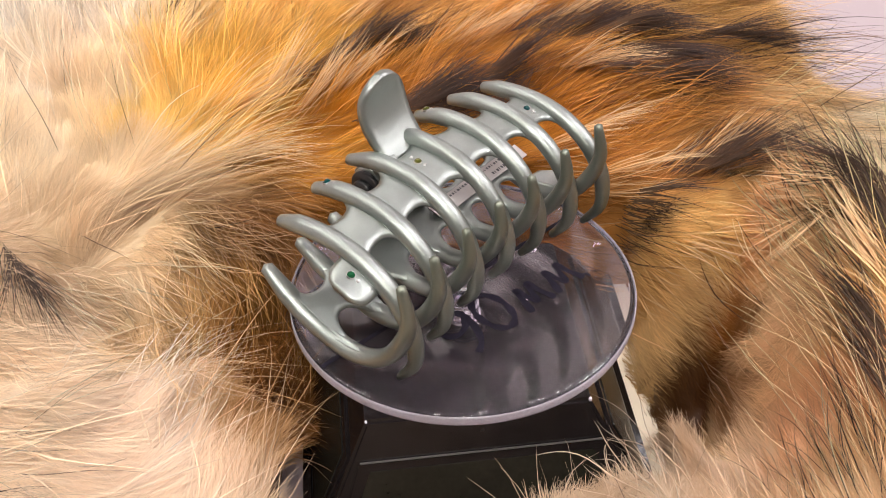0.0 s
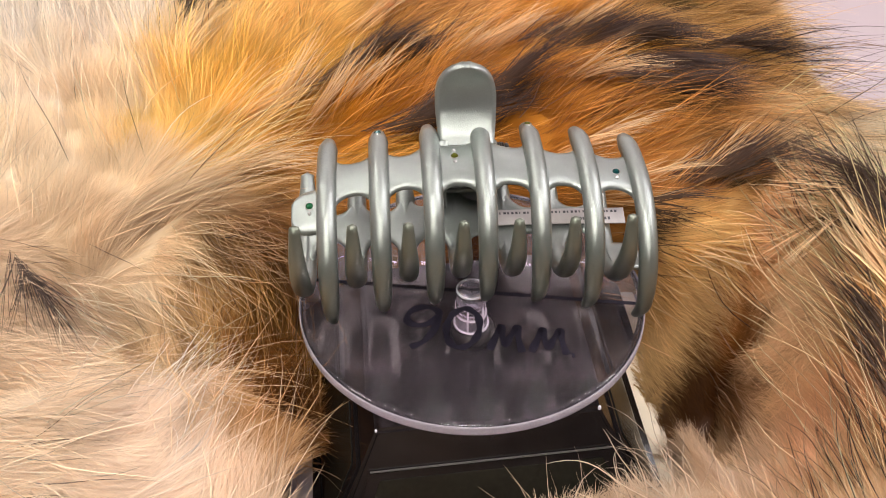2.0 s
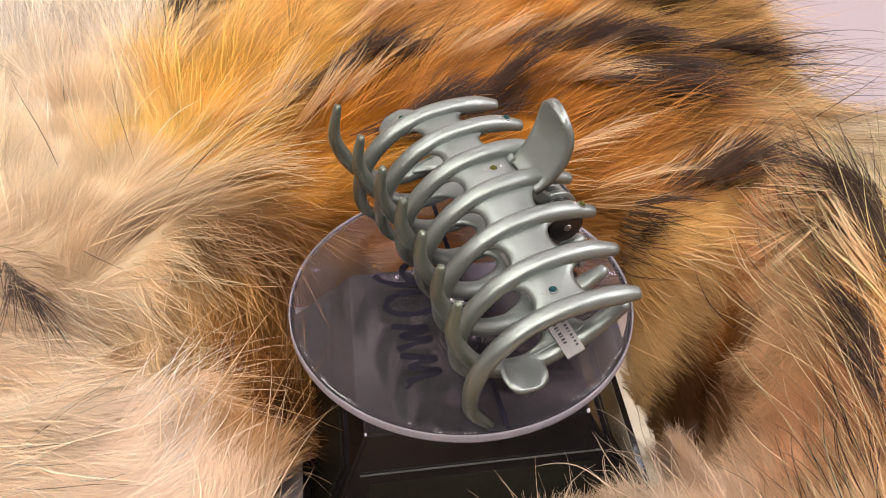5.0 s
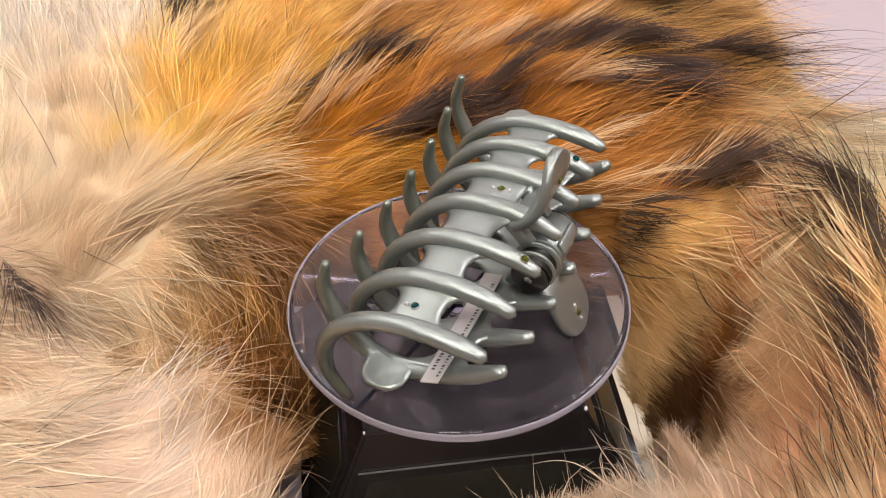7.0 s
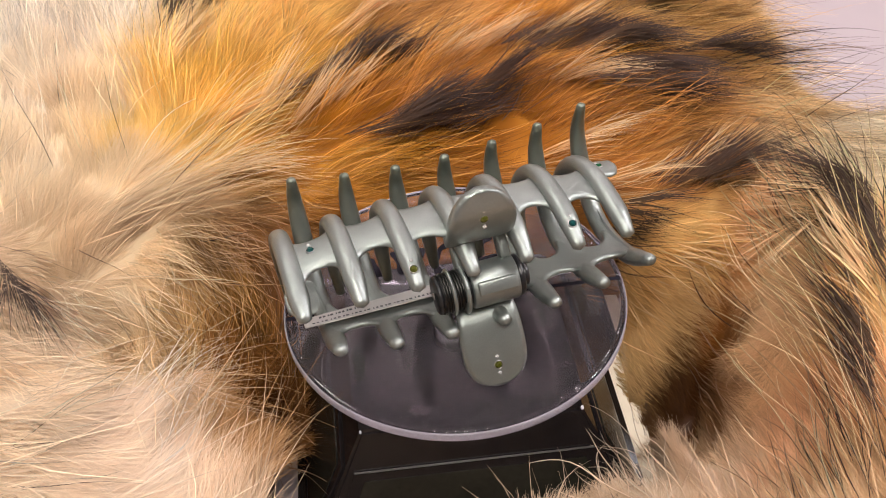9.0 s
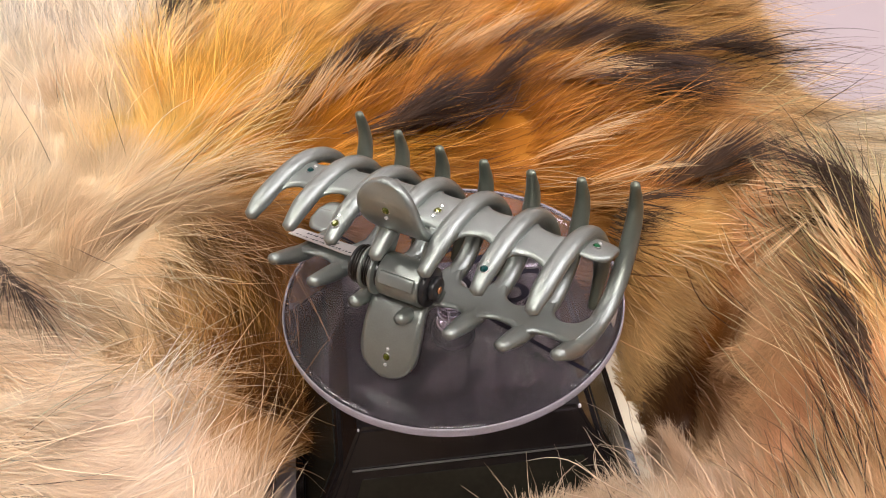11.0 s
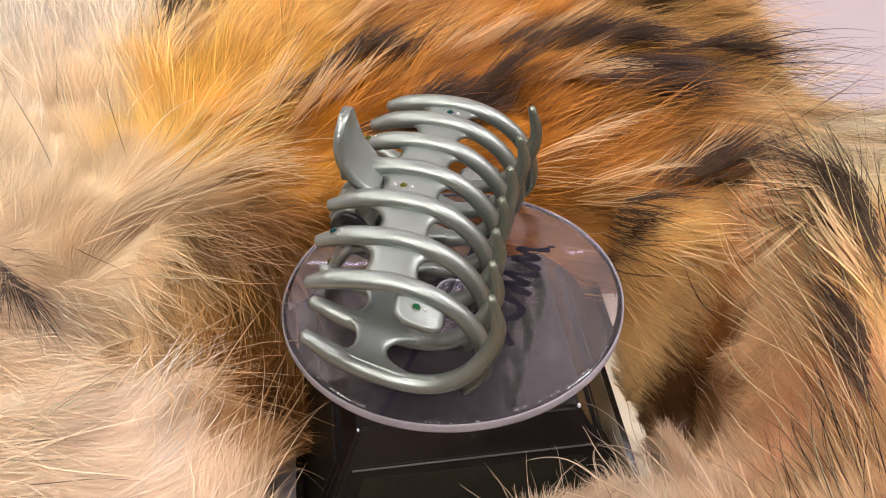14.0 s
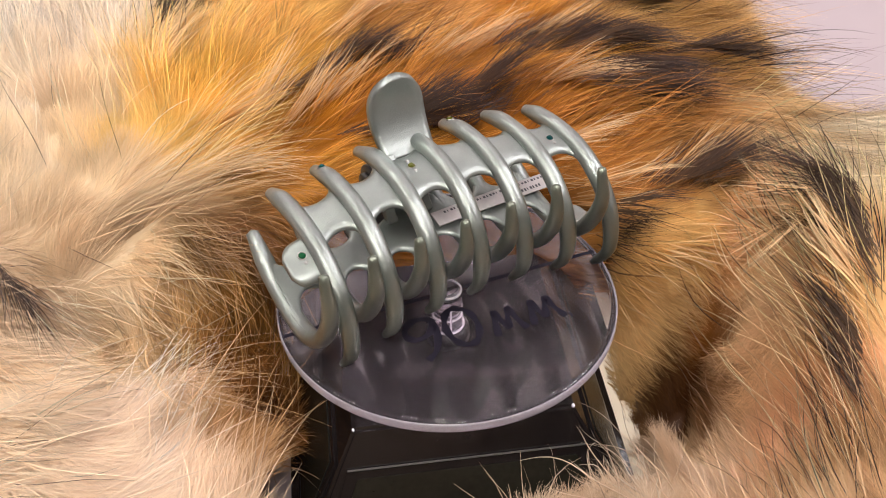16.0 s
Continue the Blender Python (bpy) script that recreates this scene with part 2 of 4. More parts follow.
def display_stand():
    stand = tagged(new("display_stand"), "glossy black plastic turntable stand with sloping sides and inset cells", "display stand")
    bm = bmesh.new()
    frustum(bm, FOOT_H, FOOT_Z, TOP_H, TOP_Z, STAND_POSE, 0.0008)
    part("body", bm, STAND, stand, smooth_faces=False)
    bm = bmesh.new()
    frustum(bm, FOOT_H + 0.002, -0.0501, FOOT_H + 0.002, FOOT_Z - 0.0002, STAND_POSE, 0.0008)
    part("foot", bm, STAND, stand, smooth_faces=False)
    slope = math.degrees(math.atan2(FOOT_H - TOP_H, TOP_Z - FOOT_Z))
    for k in range(4):
        side = STAND_POSE @ pose(0, 0, 0, 0, 0, 90 * k) @ pose(0, -(TOP_H + FOOT_H) / 2 - 0.0018, (TOP_Z + FOOT_Z) / 2 - 0.0034, -slope, 0, 0)
        # raised rim round a flat cell, lying on the sloping side
        for name, inset, proud, mat in (("panel_rim", 0.0, 0.0007, STAND), ("panel_cell", 0.0026, 0.0010, STAND_PANEL)):
            bm = bmesh.new()
            top, low, half = 0.0315 - inset, 0.0395 - inset, 0.0115 - inset * 0.8
            ring = [(-low, -half), (low, -half), (top, half), (-top, half)]
            a = [bm.verts.new(side @ Vector((x, -proud, z))) for x, z in ring]
            b = [bm.verts.new(side @ Vector((x, 0.001, z))) for x, z in ring]
            fs = [bm.faces.new(a), bm.faces.new(b[::-1])] + [bm.faces.new((a[j], b[j], b[(j + 1) % 4], a[(j + 1) % 4])) for j in range(4)]
            bmesh.ops.bevel(bm, geom=list(fs[0].edges), offset=0.0004, segments=2, affect="EDGES")
            part(name, bm, mat, stand, smooth_faces=False)
    # pale strip drawn as the highlight on the front cell's top edge, and drops of glue at the corners
    front = STAND_POSE @ pose(0, -(TOP_H + FOOT_H) / 2 - 0.0018, (TOP_Z + FOOT_Z) / 2 - 0.0034, -slope, 0, 0)
    bm = bmesh.new()
    slab(bm, -0.0310, 0.0310, -0.0010, -0.0004, 0.0114, 0.0117)
    bmesh.ops.transform(bm, matrix=front, verts=bm.verts[:])
    part("edge_highlight", bm, EDGE_GLINT, stand, "pale strip that draws the edge's highlight", False)
    for sx, size in ((-1, 0.55), (1, 0.75)):
        bm = bmesh.new()
        lathe(bm, [(0, -0.0008), (0.0005, -0.0006), (0.0006, 0), (0.0004, 0.0008), (0, 0.0010)], 10, STAND_POSE @ Matrix.Translation((sx * TOP_H, -TOP_H, TOP_Z)) @ Matrix.Scale(size, 4))
        part("glue_drop", bm, WHITENED, stand, "small clear drop of glue")
    bm = bmesh.new()
    lathe(bm, [(0, -0.0137), (0.0058, -0.0137), (0.0058, -0.0110), (0.0046, -0.0097), (0, -0.0097)], 48)
    part("hub", bm, BLACK_PLASTIC, stand)


display_stand()


def card_plate():
    """The square cream card under the stand, seen beside its foot."""
    bm = bmesh.new()
    slab(bm, -0.0495, 0.0495, -0.0535, 0.0535, -0.0514, -0.0502, 0.0004)
    bmesh.ops.transform(bm, matrix=pose(0.0055, 0, 0, 0, 0, 9.6), verts=bm.verts[:])
    tagged(part("card_plate", bm, CREAM, smooth_faces=False), "square cream card lying under the black stand", "card")


DISC_TOP, DISC_LOW, DISC_R = 0.0022, -0.0012, 0.0450


def display_disc():
    disc = tagged(new("display_disc"), "clear lilac acrylic turntable disc with handwritten marker size", "turntable disc")
    bm = bmesh.new()
    t, l, r = DISC_TOP, DISC_LOW, DISC_R
    lathe(bm, [(0, l), (r - 0.0009, l), (r - 0.0003, l + 0.0003), (r, l + 0.0010), (r, t - 0.0010), (r - 0.0003, t - 0.0003), (r - 0.0009, t), (r - 0.0016, t - 0.0001), (0, t - 0.0001)], 160)
    plate = part("plate", bm, ACRYLIC, disc, "clear lilac-tinted acrylic plate with rounded rim")
    plate.visible_shadow = False
    bm = bmesh.new()
    lathe(bm, [(r + 0.00005, l + 0.0006), (r + 0.0003, l + 0.0007), (r + 0.0004, l + 0.0012), (r + 0.0004, t - 0.0006), (r + 0.0002, t - 0.0001), (r + 0.00005, t - 0.0001), (r + 0.00005, l + 0.0006)], 160)
    part("rim", bm, ACRYLIC_RIM, disc, "frosted pale lilac rim")
    # the clear spindle below the plate and its cap
    bm = bmesh.new()
    lathe(bm, [(0, -0.0095), (0.0038, -0.0095), (0.0042, -0.0089), (0.0042, -0.0060), (0.0037, -0.0053), (0.0037, -0.0018), (0.0040, -0.0013), (0, -0.0013)], 40)
    part("spindle", bm, CLEAR, disc, "faceted clear acrylic spindle")
    bm = bmesh.new()
    lathe(bm, [(0, DISC_TOP), (0.0039, DISC_TOP), (0.0039, DISC_TOP + 0.0012), (0.0035, DISC_TOP + 0.0018), (0.0018, DISC_TOP + 0.0018), (0, DISC_TOP + 0.0011)], 40)
    part("spindle_cap", bm, CLEAR, disc, "clear acrylic cap")
    # pale rings and bars added to draw the spindle's edge highlights
    for r0, z0 in ((0.0037, DISC_TOP + 0.0017), (0.0043, -0.0091), (0.0038, -0.0056)):
        bm = bmesh.new()
        lathe(bm, [(r0, z0 - 0.0003), (r0 + 0.0004, z0 - 0.0002), (r0 + 0.0004, z0 + 0.0002), (r0, z0 + 0.0003), (r0, z0 - 0.0003)], 40)
        part("spindle_ring_glint", bm, WHITENED, disc, "pale ring that draws the spindle's edge highlight")
    for a in (20, 95, 170, 230, 300):
        bm = bmesh.new()
        slab(bm, -0.00025, 0.00025, 0.0041, 0.0043, -0.0088, -0.0016, 0.00008)
        bmesh.ops.transform(bm, matrix=pose(0, 0, 0, 0, 0, a), verts=bm.verts[:])
        part("spindle_bar_glint", bm, WHITENED, disc)
    bm = bmesh.new()
    slab(bm, -0.0447, 0.0447, -0.0006, 0.0006, DISC_TOP - 0.00002, DISC_TOP + 0.00005)
    line = part("marker_line", bm, MARKER, disc, "black marker line across the disc", False)
    line.matrix_basis = pose(0, 0.0010, 0, 0, 0, -3.0)
    # the size, written by hand with a broad marker: strokes in millimetres
    nine = [(-6.8, -9.2), (-8.4, -7.2), (-11.6, -6.8), (-14.6, -9.0), (-15.0, -12.2), (-12.4, -13.8), (-9.0, -12.4), (-7.0, -9.4), (-7.4, -14.0), (-9.4, -19.0), (-12.4, -21.6)]
    nought = [(4.2 * math.cos(a) - 0.4, 7.0 * math.sin(a) - 12.8) for a in (1.2 + 2 * math.pi * k / 14 for k in range(15))]
    em = [(0.0, 0.0), (0.9, 4.2), (1.8, 8.4), (2.6, 5.2), (3.7, 2.4), (4.8, 5.6), (6.0, 8.6), (6.8, 4.6), (8.2, 0.4)]
    strokes = (nine, nought, [(x + 7.2, y * 1.04 - 19.6) for x, y in em], [(x * 1.08 + 17.6, y - 18.8) for x, y in em], [(27.6, -18.4), (28.3, -18.2)])
    for stroke in strokes:
        bm = bmesh.new()
        line = curve_through([(x * MM, y * MM, 0) for x, y in stroke], 8 * len(stroke))
        sides = []
        for k, q in enumerate(line):
            d = (line[min(k + 1, len(line) - 1)] - line[max(k - 1, 0)]).normalized()
            w = 0.00088 * (1 + 0.22 * math.sin(k * 0.37)) * (0.75 if k in (0, len(line) - 1) else 1)
            n = Vector((-d.y, d.x, 0)) * w
            sides.append([bm.verts.new(q + e + Vector((0, 0, h))) for e, h in ((n, 0), (-n, 0), (-n, 0.00005), (n, 0.00005))])
        for a, b in zip(sides, sides[1:]):
            for k in range(4):
                bm.faces.new((a[k], a[(k + 1) % 4], b[(k + 1) % 4], b[k]))
        bm.faces.new(sides[0]), bm.faces.new(sides[-1][::-1])
        ob = part("handwriting", bm, MARKER, disc, "black marker handwriting", False)
        ob.matrix_basis = pose(0, 0, DISC_TOP + 0.00001, 0, 0, -5.4)
    return disc


disc = display_disc()

# ---- the hair claw clip ----
PITCH = 0.0129
UPPER_MID = [(28, 36.0), (20, 39.2), (12, 40), (4, 39), (-3, 35.5), (-8.5, 29.5), (-11.5, 22), (-11, 14), (-7, 7.5)]
UPPER_END = [(25.5, 33.0), (20, 34.6), (12, 35.6), (4, 35.2), (-4, 32.5), (-10.5, 27.3), (-14.5, 20), (-15, 11), (-10.2, 3.3)]
LOWER_MID = [(30, 20.5), (22, 17.6), (14, 15.2), (4, 13.8), (-3, 15.0), (-8.5, 19.0), (-12.5, 25.2), (-14.2, 31.5), (-13.2, 38)]
LOWER_END = [(26.5, 23), (20, 18.5), (14, 15.2), (4, 12.4), (-4, 12.9), (-11, 17.3), (-16, 25), (-18, 32.5), (-16.3, 40.8)]


def rib_line(mid, end, x, steps=40):
    b = (x / 0.040) ** 2
    return curve_through([(x, ((1 - b) * m[0] + b * e[0]) * MM, ((1 - b) * m[1] + b * e[1]) * MM) for m, e in zip(mid, end)], steps)


def rib_radius(u):
    r = 0.00255 * (1 - 0.08 * u)
    r *= min(1, 0.66 + u * 2.8)
    return r * (1 if u < 0.72 else 1 - 0.50 * ((u - 0.72) / 0.28) ** 1.7)


def jaw(clip, mid, end, shift, inward, rear, front, label):
    """One moulded jaw: the curved web between the ribs, and its seven curved teeth."""
    xs = [shift + PITCH * k for k in range(-3, 4)]
    across = Vector((1, 0, 0))
    bm = bmesh.new()
    # web: part of the ribs' own arc, scalloped between them
    nx, ns, half = 145, 12, 0.0009
    x_lo, x_hi = xs[0] - (0.0085 if shift > 0 else 0.001), xs[-1] + (0.001 if shift > 0 else 0.0085)
    grids = {-1: [], 1: []}
    for i in range(nx):
        x = x_lo + (x_hi - x_lo) * i / (nx - 1)
        line = rib_line(mid, end, max(-0.043, min(0.043, x)), 48)
        k = (x - xs[0]) / PITCH
        d = abs(k - round(k)) * 2 if -0.02 <= k <= 6.02 else 0.0
        gap = min(1, max(0, (d - 0.30) / 0.70))
        near = 1 - math.sqrt(max(0, 1 - (1 - gap) ** 2)) if d > 0 else 0.35
        out_tab = max(0, -k, k - 6)
        u0, u1 = rear - 0.055 * near, front + (0.055 if shift > 0 else 0.085) * near
        if out_tab:
            pinch = 0.03 * (out_tab / 0.6) ** 6
            u0, u1 = 0.36 + pinch, 0.55 - pinch
        middle = math.exp(-((x + 0.0005) / 0.0125) ** 4)
        u0 -= 0.045 * middle
        for s in (-1, 1):
            col = []
            for j in range(ns + 1):
                u = (u0 + (u1 - u0) * j / ns) * 48
                a = min(int(u), 47)
                q = line[a].lerp(line[a + 1], u - a)
                tan = (line[a + 1] - line[a]).normalized()
                nor = tan.cross(across)
                edge = 1 - 0.75 * (abs(2 * j / ns - 1)) ** 8
                q = Vector((x, q.y, q.z)) + nor * (s * half * edge) + nor * inward * 0.0012
                col.append(bm.verts.new(q))
            grids[s].append(col)
    for s in (-1, 1):
        for i in range(nx - 1):
            for j in range(ns):
                g = grids[s]
                bm.faces.new((g[i][j], g[i + 1][j], g[i + 1][j + 1], g[i][j + 1]))
    a, b = grids[-1], grids[1]
    for i in range(nx - 1):
        for j in (0, ns):
            bm.faces.new((a[i][j], a[i + 1][j], b[i + 1][j], b[i][j]))
    for j in range(ns):
        for i in (0, nx - 1):
            bm.faces.new((a[i][j], a[i][j + 1], b[i][j + 1], b[i][j]))
    web = part("jaw", bm, SAGE, clip, label)
    for x in xs:
        bm = bmesh.new()
        tube(bm, rib_line(mid, end, x), rib_radius, across, 0.86)
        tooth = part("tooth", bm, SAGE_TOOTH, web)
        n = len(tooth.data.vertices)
        # bare: share of olive, rising from half-way along to the tip
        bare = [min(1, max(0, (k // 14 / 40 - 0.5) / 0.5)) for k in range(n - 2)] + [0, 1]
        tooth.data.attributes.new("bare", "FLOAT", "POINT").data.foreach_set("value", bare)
    return web


def tongue(clip, line, width, label):
    """A thumb lever: a rounded tongue along a bent line, dished on its face."""
    bm = bmesh.new()
    pts = curve_through([(x * MM, y * MM, z * MM) for x, y, z in line], 26)
    rows = {-1: [], 1: []}
    nw = 12
    for k, q in enumerate(pts):
        u = k / 26
        tan = (pts[min(k + 1, 26)] - pts[max(k - 1, 0)]).normalized()
        nor = tan.cross(Vector((1, 0, 0)))
        w = width / 2 * (0.88 + 0.12 * min(1, u / 0.5))
        if u > 0.62:
            w *= math.sqrt(max(0.02, 1 - ((u - 0.62) / 0.385) ** 2))
        for s in (-1, 1):
            r = []
            for j in range(nw + 1):
                v = 2 * j / nw - 1
                th = 0.0011 * (1 - 0.5 * abs(v) ** 6) + 0.0004 * abs(v) ** 3
                r.append(bm.verts.new(q + Vector((v * w, 0, 0)) + nor * s * th))
            rows[s].append(r)
    for s in (-1, 1):
        for k in range(26):
            for j in range(nw):
                bm.faces.new((rows[s][k][j], rows[s][k + 1][j], rows[s][k + 1][j + 1], rows[s][k][j + 1]))
    a, b = rows[-1], rows[1]
    for k in range(26):
        for j in (0, nw):
            bm.faces.new((a[k][j], a[k + 1][j], b[k + 1][j], b[k][j]))
    for j in range(nw):
        for k in (0, 26):
            bm.faces.new((a[k][j], a[k][j + 1], b[k][j + 1], b[k][j]))
    return part("lever", bm, SAGE, clip, label)


def stone(clip, at, out, r, mat, name="crystal"):
    bm = bmesh.new()
    m = Matrix.Translation(Vector(at) * MM) @ Vector(out).to_track_quat("Z", "Y").to_matrix().to_4x4()
    lathe(bm, [(0, r * 0.55), (r * 0.5, r * 0.55), (r * 0.95, r * 0.12), (r, 0), (r, -r * 0.5), (0, -r * 0.5)], 8, m)
    ob = part(name, bm, mat, clip, "", False)
    if r > 0.0006:
        bm = bmesh.new()
        lathe(bm, [(r * 1.0, -r * 0.3), (r * 1.22, -r * 0.3), (r * 1.2, r * 0.02), (r * 1.02, r * 0.1), (r * 1.0, -r * 0.3)], 16, m)
        part("setting", bm, STEEL, ob, "metal crystal setting")
    return ob


def claw_clip():
    clip = tagged(new("hair_claw_clip"), "sage-green satin plastic hair claw clip with small crystals", "hair clip")
    upper = jaw(clip, UPPER_MID, UPPER_END, 0.0028, -1, 0.235, 0.415, "sage-green curved upper jaw with scalloped web")
    lower = jaw(clip, LOWER_MID, LOWER_END, -0.0036, 1, 0.205, 0.315, "sage-green curved lower jaw with scalloped web")
    tongue(clip, [(-0.5, 17, 37.5), (-0.5, 20.5, 40), (-0.5, 24, 45), (-0.5, 25.4, 51), (-0.5, 24.8, 57)], 0.0155, "upright rounded thumb lever")
    tongue(clip, [(-0.5, 21, 20), (-0.5, 25, 19.5), (-0.5, 28.5, 15), (-0.5, 32, 8.5), (-0.5, 34, 3.8)], 0.0155, "rounded thumb lever pointing down")
    hy, hz = 0.0238, 0.0280
    along = pose(0, hy, hz, 0, 90, 0)
    for name, x0, x1, r, mat, label in (("hinge_barrel", -0.0082, 0.0030, 0.0053, SAGE, "moulded hinge barrel"), ("hinge_flange", 0.0040, 0.0050, 0.0060, SAGE, ""), ("hinge_flange", 0.0072, 0.0080, 0.0056, SAGE, ""),
                                        ("hinge_core", 0.0030, 0.0102, 0.0042, BLACK_PLASTIC, "black hinge core"), ("hinge_end", 0.0102, 0.0112, 0.0046, BLACK_PLASTIC, "black hinge end"), ("hinge_pin", 0.0112, 0.0118, 0.0010, STEEL, "steel pin head"), ("hinge_end", -0.0096, -0.0082, 0.0049, BLACK_PLASTIC, "black hinge end"), ("hinge_end", -0.0112, -0.0096, 0.0030, BLACK_PLASTIC, "black hinge end"), ("hinge_pin", -0.0118, -0.0112, 0.0009, COPPER, "copper pin head")):
        bm = bmesh.new()
        lathe(bm, [(0, x0), (r - 0.0003, x0), (r, x0 + 0.0003), (r, x1 - 0.0003), (r - 0.0003, x1), (0, x1)], 40, along)
        part(name, bm, mat, clip, label)
    bm = bmesh.new()
    slab(bm, -0.0074, 0.0020, -0.0016, 0.0016, -0.0009, 0.0009, 0.0004)
    bmesh.ops.transform(bm, matrix=Matrix.Translation((0, hy + 0.0043, hz + 0.0027)) @ pose(0, 0, 0, -58, 0, 0), verts=bm.verts[:])
    part("hinge_ridge", bm, SAGE, clip)
    # lugs that carry the hinge on both jaws
    for y, z, turn in ((18.5, 35.5, 50), (19.5, 21.5, -50)):
        for x in (-0.0068, 0.0040):
            bm = bmesh.new()
            slab(bm, -0.0013, 0.0013, -0.0045, 0.0045, -0.0018, 0.0018, 0.0006)
            bmesh.ops.transform(bm, matrix=pose(x, y * MM, z * MM, -turn, 0, 0), verts=bm.verts[:])
            part("hinge_lug", bm, SAGE, clip)
    coil = []
    for k in range(161):
        a = 2 * math.pi * k / 20
        coil.append(Vector((0.0051 + 0.0050 * k / 160, hy + 0.0046 * math.cos(a), hz + 0.0046 * math.sin(a))))
    bm = bmesh.new()
    tube(bm, coil, lambda u: 0.00032, Vector((1, 0, 0)), 1, 6)
    part("spring", bm, DARK_STEEL, clip, "dark steel coil spring")
    # silvery paper label inside the lower jaw, with its print as bars
    def inside(x, u, lift):
        line = rib_line(LOWER_MID, LOWER_END, x, 48)
        a = int(u * 48)
        q = line[a].lerp(line[a + 1], u * 48 - a)
        return q + (line[a + 1] - line[a]).normalized().cross(Vector((1, 0, 0))) * lift
    bm = bmesh.new()
    n, rows = 20, []
    for k in range(n + 1):
        x = 0.0035 + 0.0375 * k / n
        rows.append([bm.verts.new(inside(min(x, 0.0405), u, h) + Vector((max(0, x - 0.0405), 0, 0))) for u, h in ((0.235, 0.0034), (0.30, 0.0034), (0.30, 0.0031), (0.235, 0.0031))])
    for r0, r1 in zip(rows, rows[1:]):
        for j in range(4):
            bm.faces.new((r0[j], r0[(j + 1) % 4], r1[(j + 1) % 4], r1[j]))
    bm.faces.new(rows[0])
    bm.faces.new(rows[-1])
    sticker = part("sticker", bm, STICKER, clip, "silvery paper strip with small grey print", False)
    for u, first, last, step in ((0.246, 0.007, 0.039, 0.00105), (0.276, 0.027, 0.037, 0.00095)):
        x, k = first, 0
        while x < last:
            w = (0.0006, 0.0003, 0.0007, 0.0004, 0.0006)[k % 5]
            bm = bmesh.new()
            v = [bm.verts.new(inside(a, b, 0.00346)) for a, b in ((x, u), (x + w, u), (x + w, u + 0.011), (x, u + 0.011))]
            bm.faces.new(v)
            part("print_bar", bm, PRINT, sticker, "", False)
            x, k = x + step, k + 1
    # crystals: web middle and ends, two ribs, both levers
    def on_top(x, y, lift):
        line = rib_line(UPPER_MID, UPPER_END, x, 48)
        k = min(range(48), key=lambda i: abs(line[i].y - y * MM))
        out = (line[k + 1] - line[k]).normalized().cross(Vector((1, 0, 0)))
        return (line[k] + out * lift) / MM, out
    spots = [(*on_top(-4.2 * MM, 10.5, -0.0002), OLIVE_STONE, 2), (*on_top(-40.0 * MM, 0.5, -0.0002), GREEN_STONE, 1), (*on_top(35.8 * MM, 7.0, -0.0002), DARK_STONE, 1),
             (*on_top(15.7 * MM, 23.5, 0.0019), OLIVE_STONE, 1), (*on_top(-23.0 * MM, 22.5, 0.0019), DARK_STONE, 1),
             (Vector((-0.6, 26.4, 49.6)), Vector((0, 1, 0.05)), OLIVE_STONE, 2), (Vector((-0.6, 33.0, 9.3)), Vector((0, 0.88, 0.45)), OLIVE_STONE, 2)]
    for at, out, mat, small in spots:
        stone(clip, at, out, 0.00095, mat)
        step = Vector((1, 0, 0)).cross(out).normalized() * 2.1
        for sign in (-1, 1)[-small:]:
            stone(clip, at + step * sign, out, 0.00048, CLEAR_STONE, "small_crystal")
    return clip


clip = claw_clip()
card_plate()


# ---- the fur ----
def smooth(a, b, v):
    s = np.clip((v - a) / (b - a), 0, 1)
    return s * s * (3 - 2 * s)


def bump(x, y, cx, cy, sx, sy, turn=0):
    c, s = math.cos(radians(turn)), math.sin(radians(turn))
    u, v = (x - cx) * c + (y - cy) * s, -(x - cx) * s + (y - cy) * c
    return np.exp(-(u / sx) ** 2 - (v / sy) ** 2)


# hollows of the coat, with shade painted into their colour: place, turn, half length, half width, share
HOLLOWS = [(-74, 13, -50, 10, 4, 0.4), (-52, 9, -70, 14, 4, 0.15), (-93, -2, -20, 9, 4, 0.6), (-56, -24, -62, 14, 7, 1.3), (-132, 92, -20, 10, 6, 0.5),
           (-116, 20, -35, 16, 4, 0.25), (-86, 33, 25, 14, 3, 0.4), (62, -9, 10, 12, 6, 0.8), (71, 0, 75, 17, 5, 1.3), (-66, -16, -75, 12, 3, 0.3)]


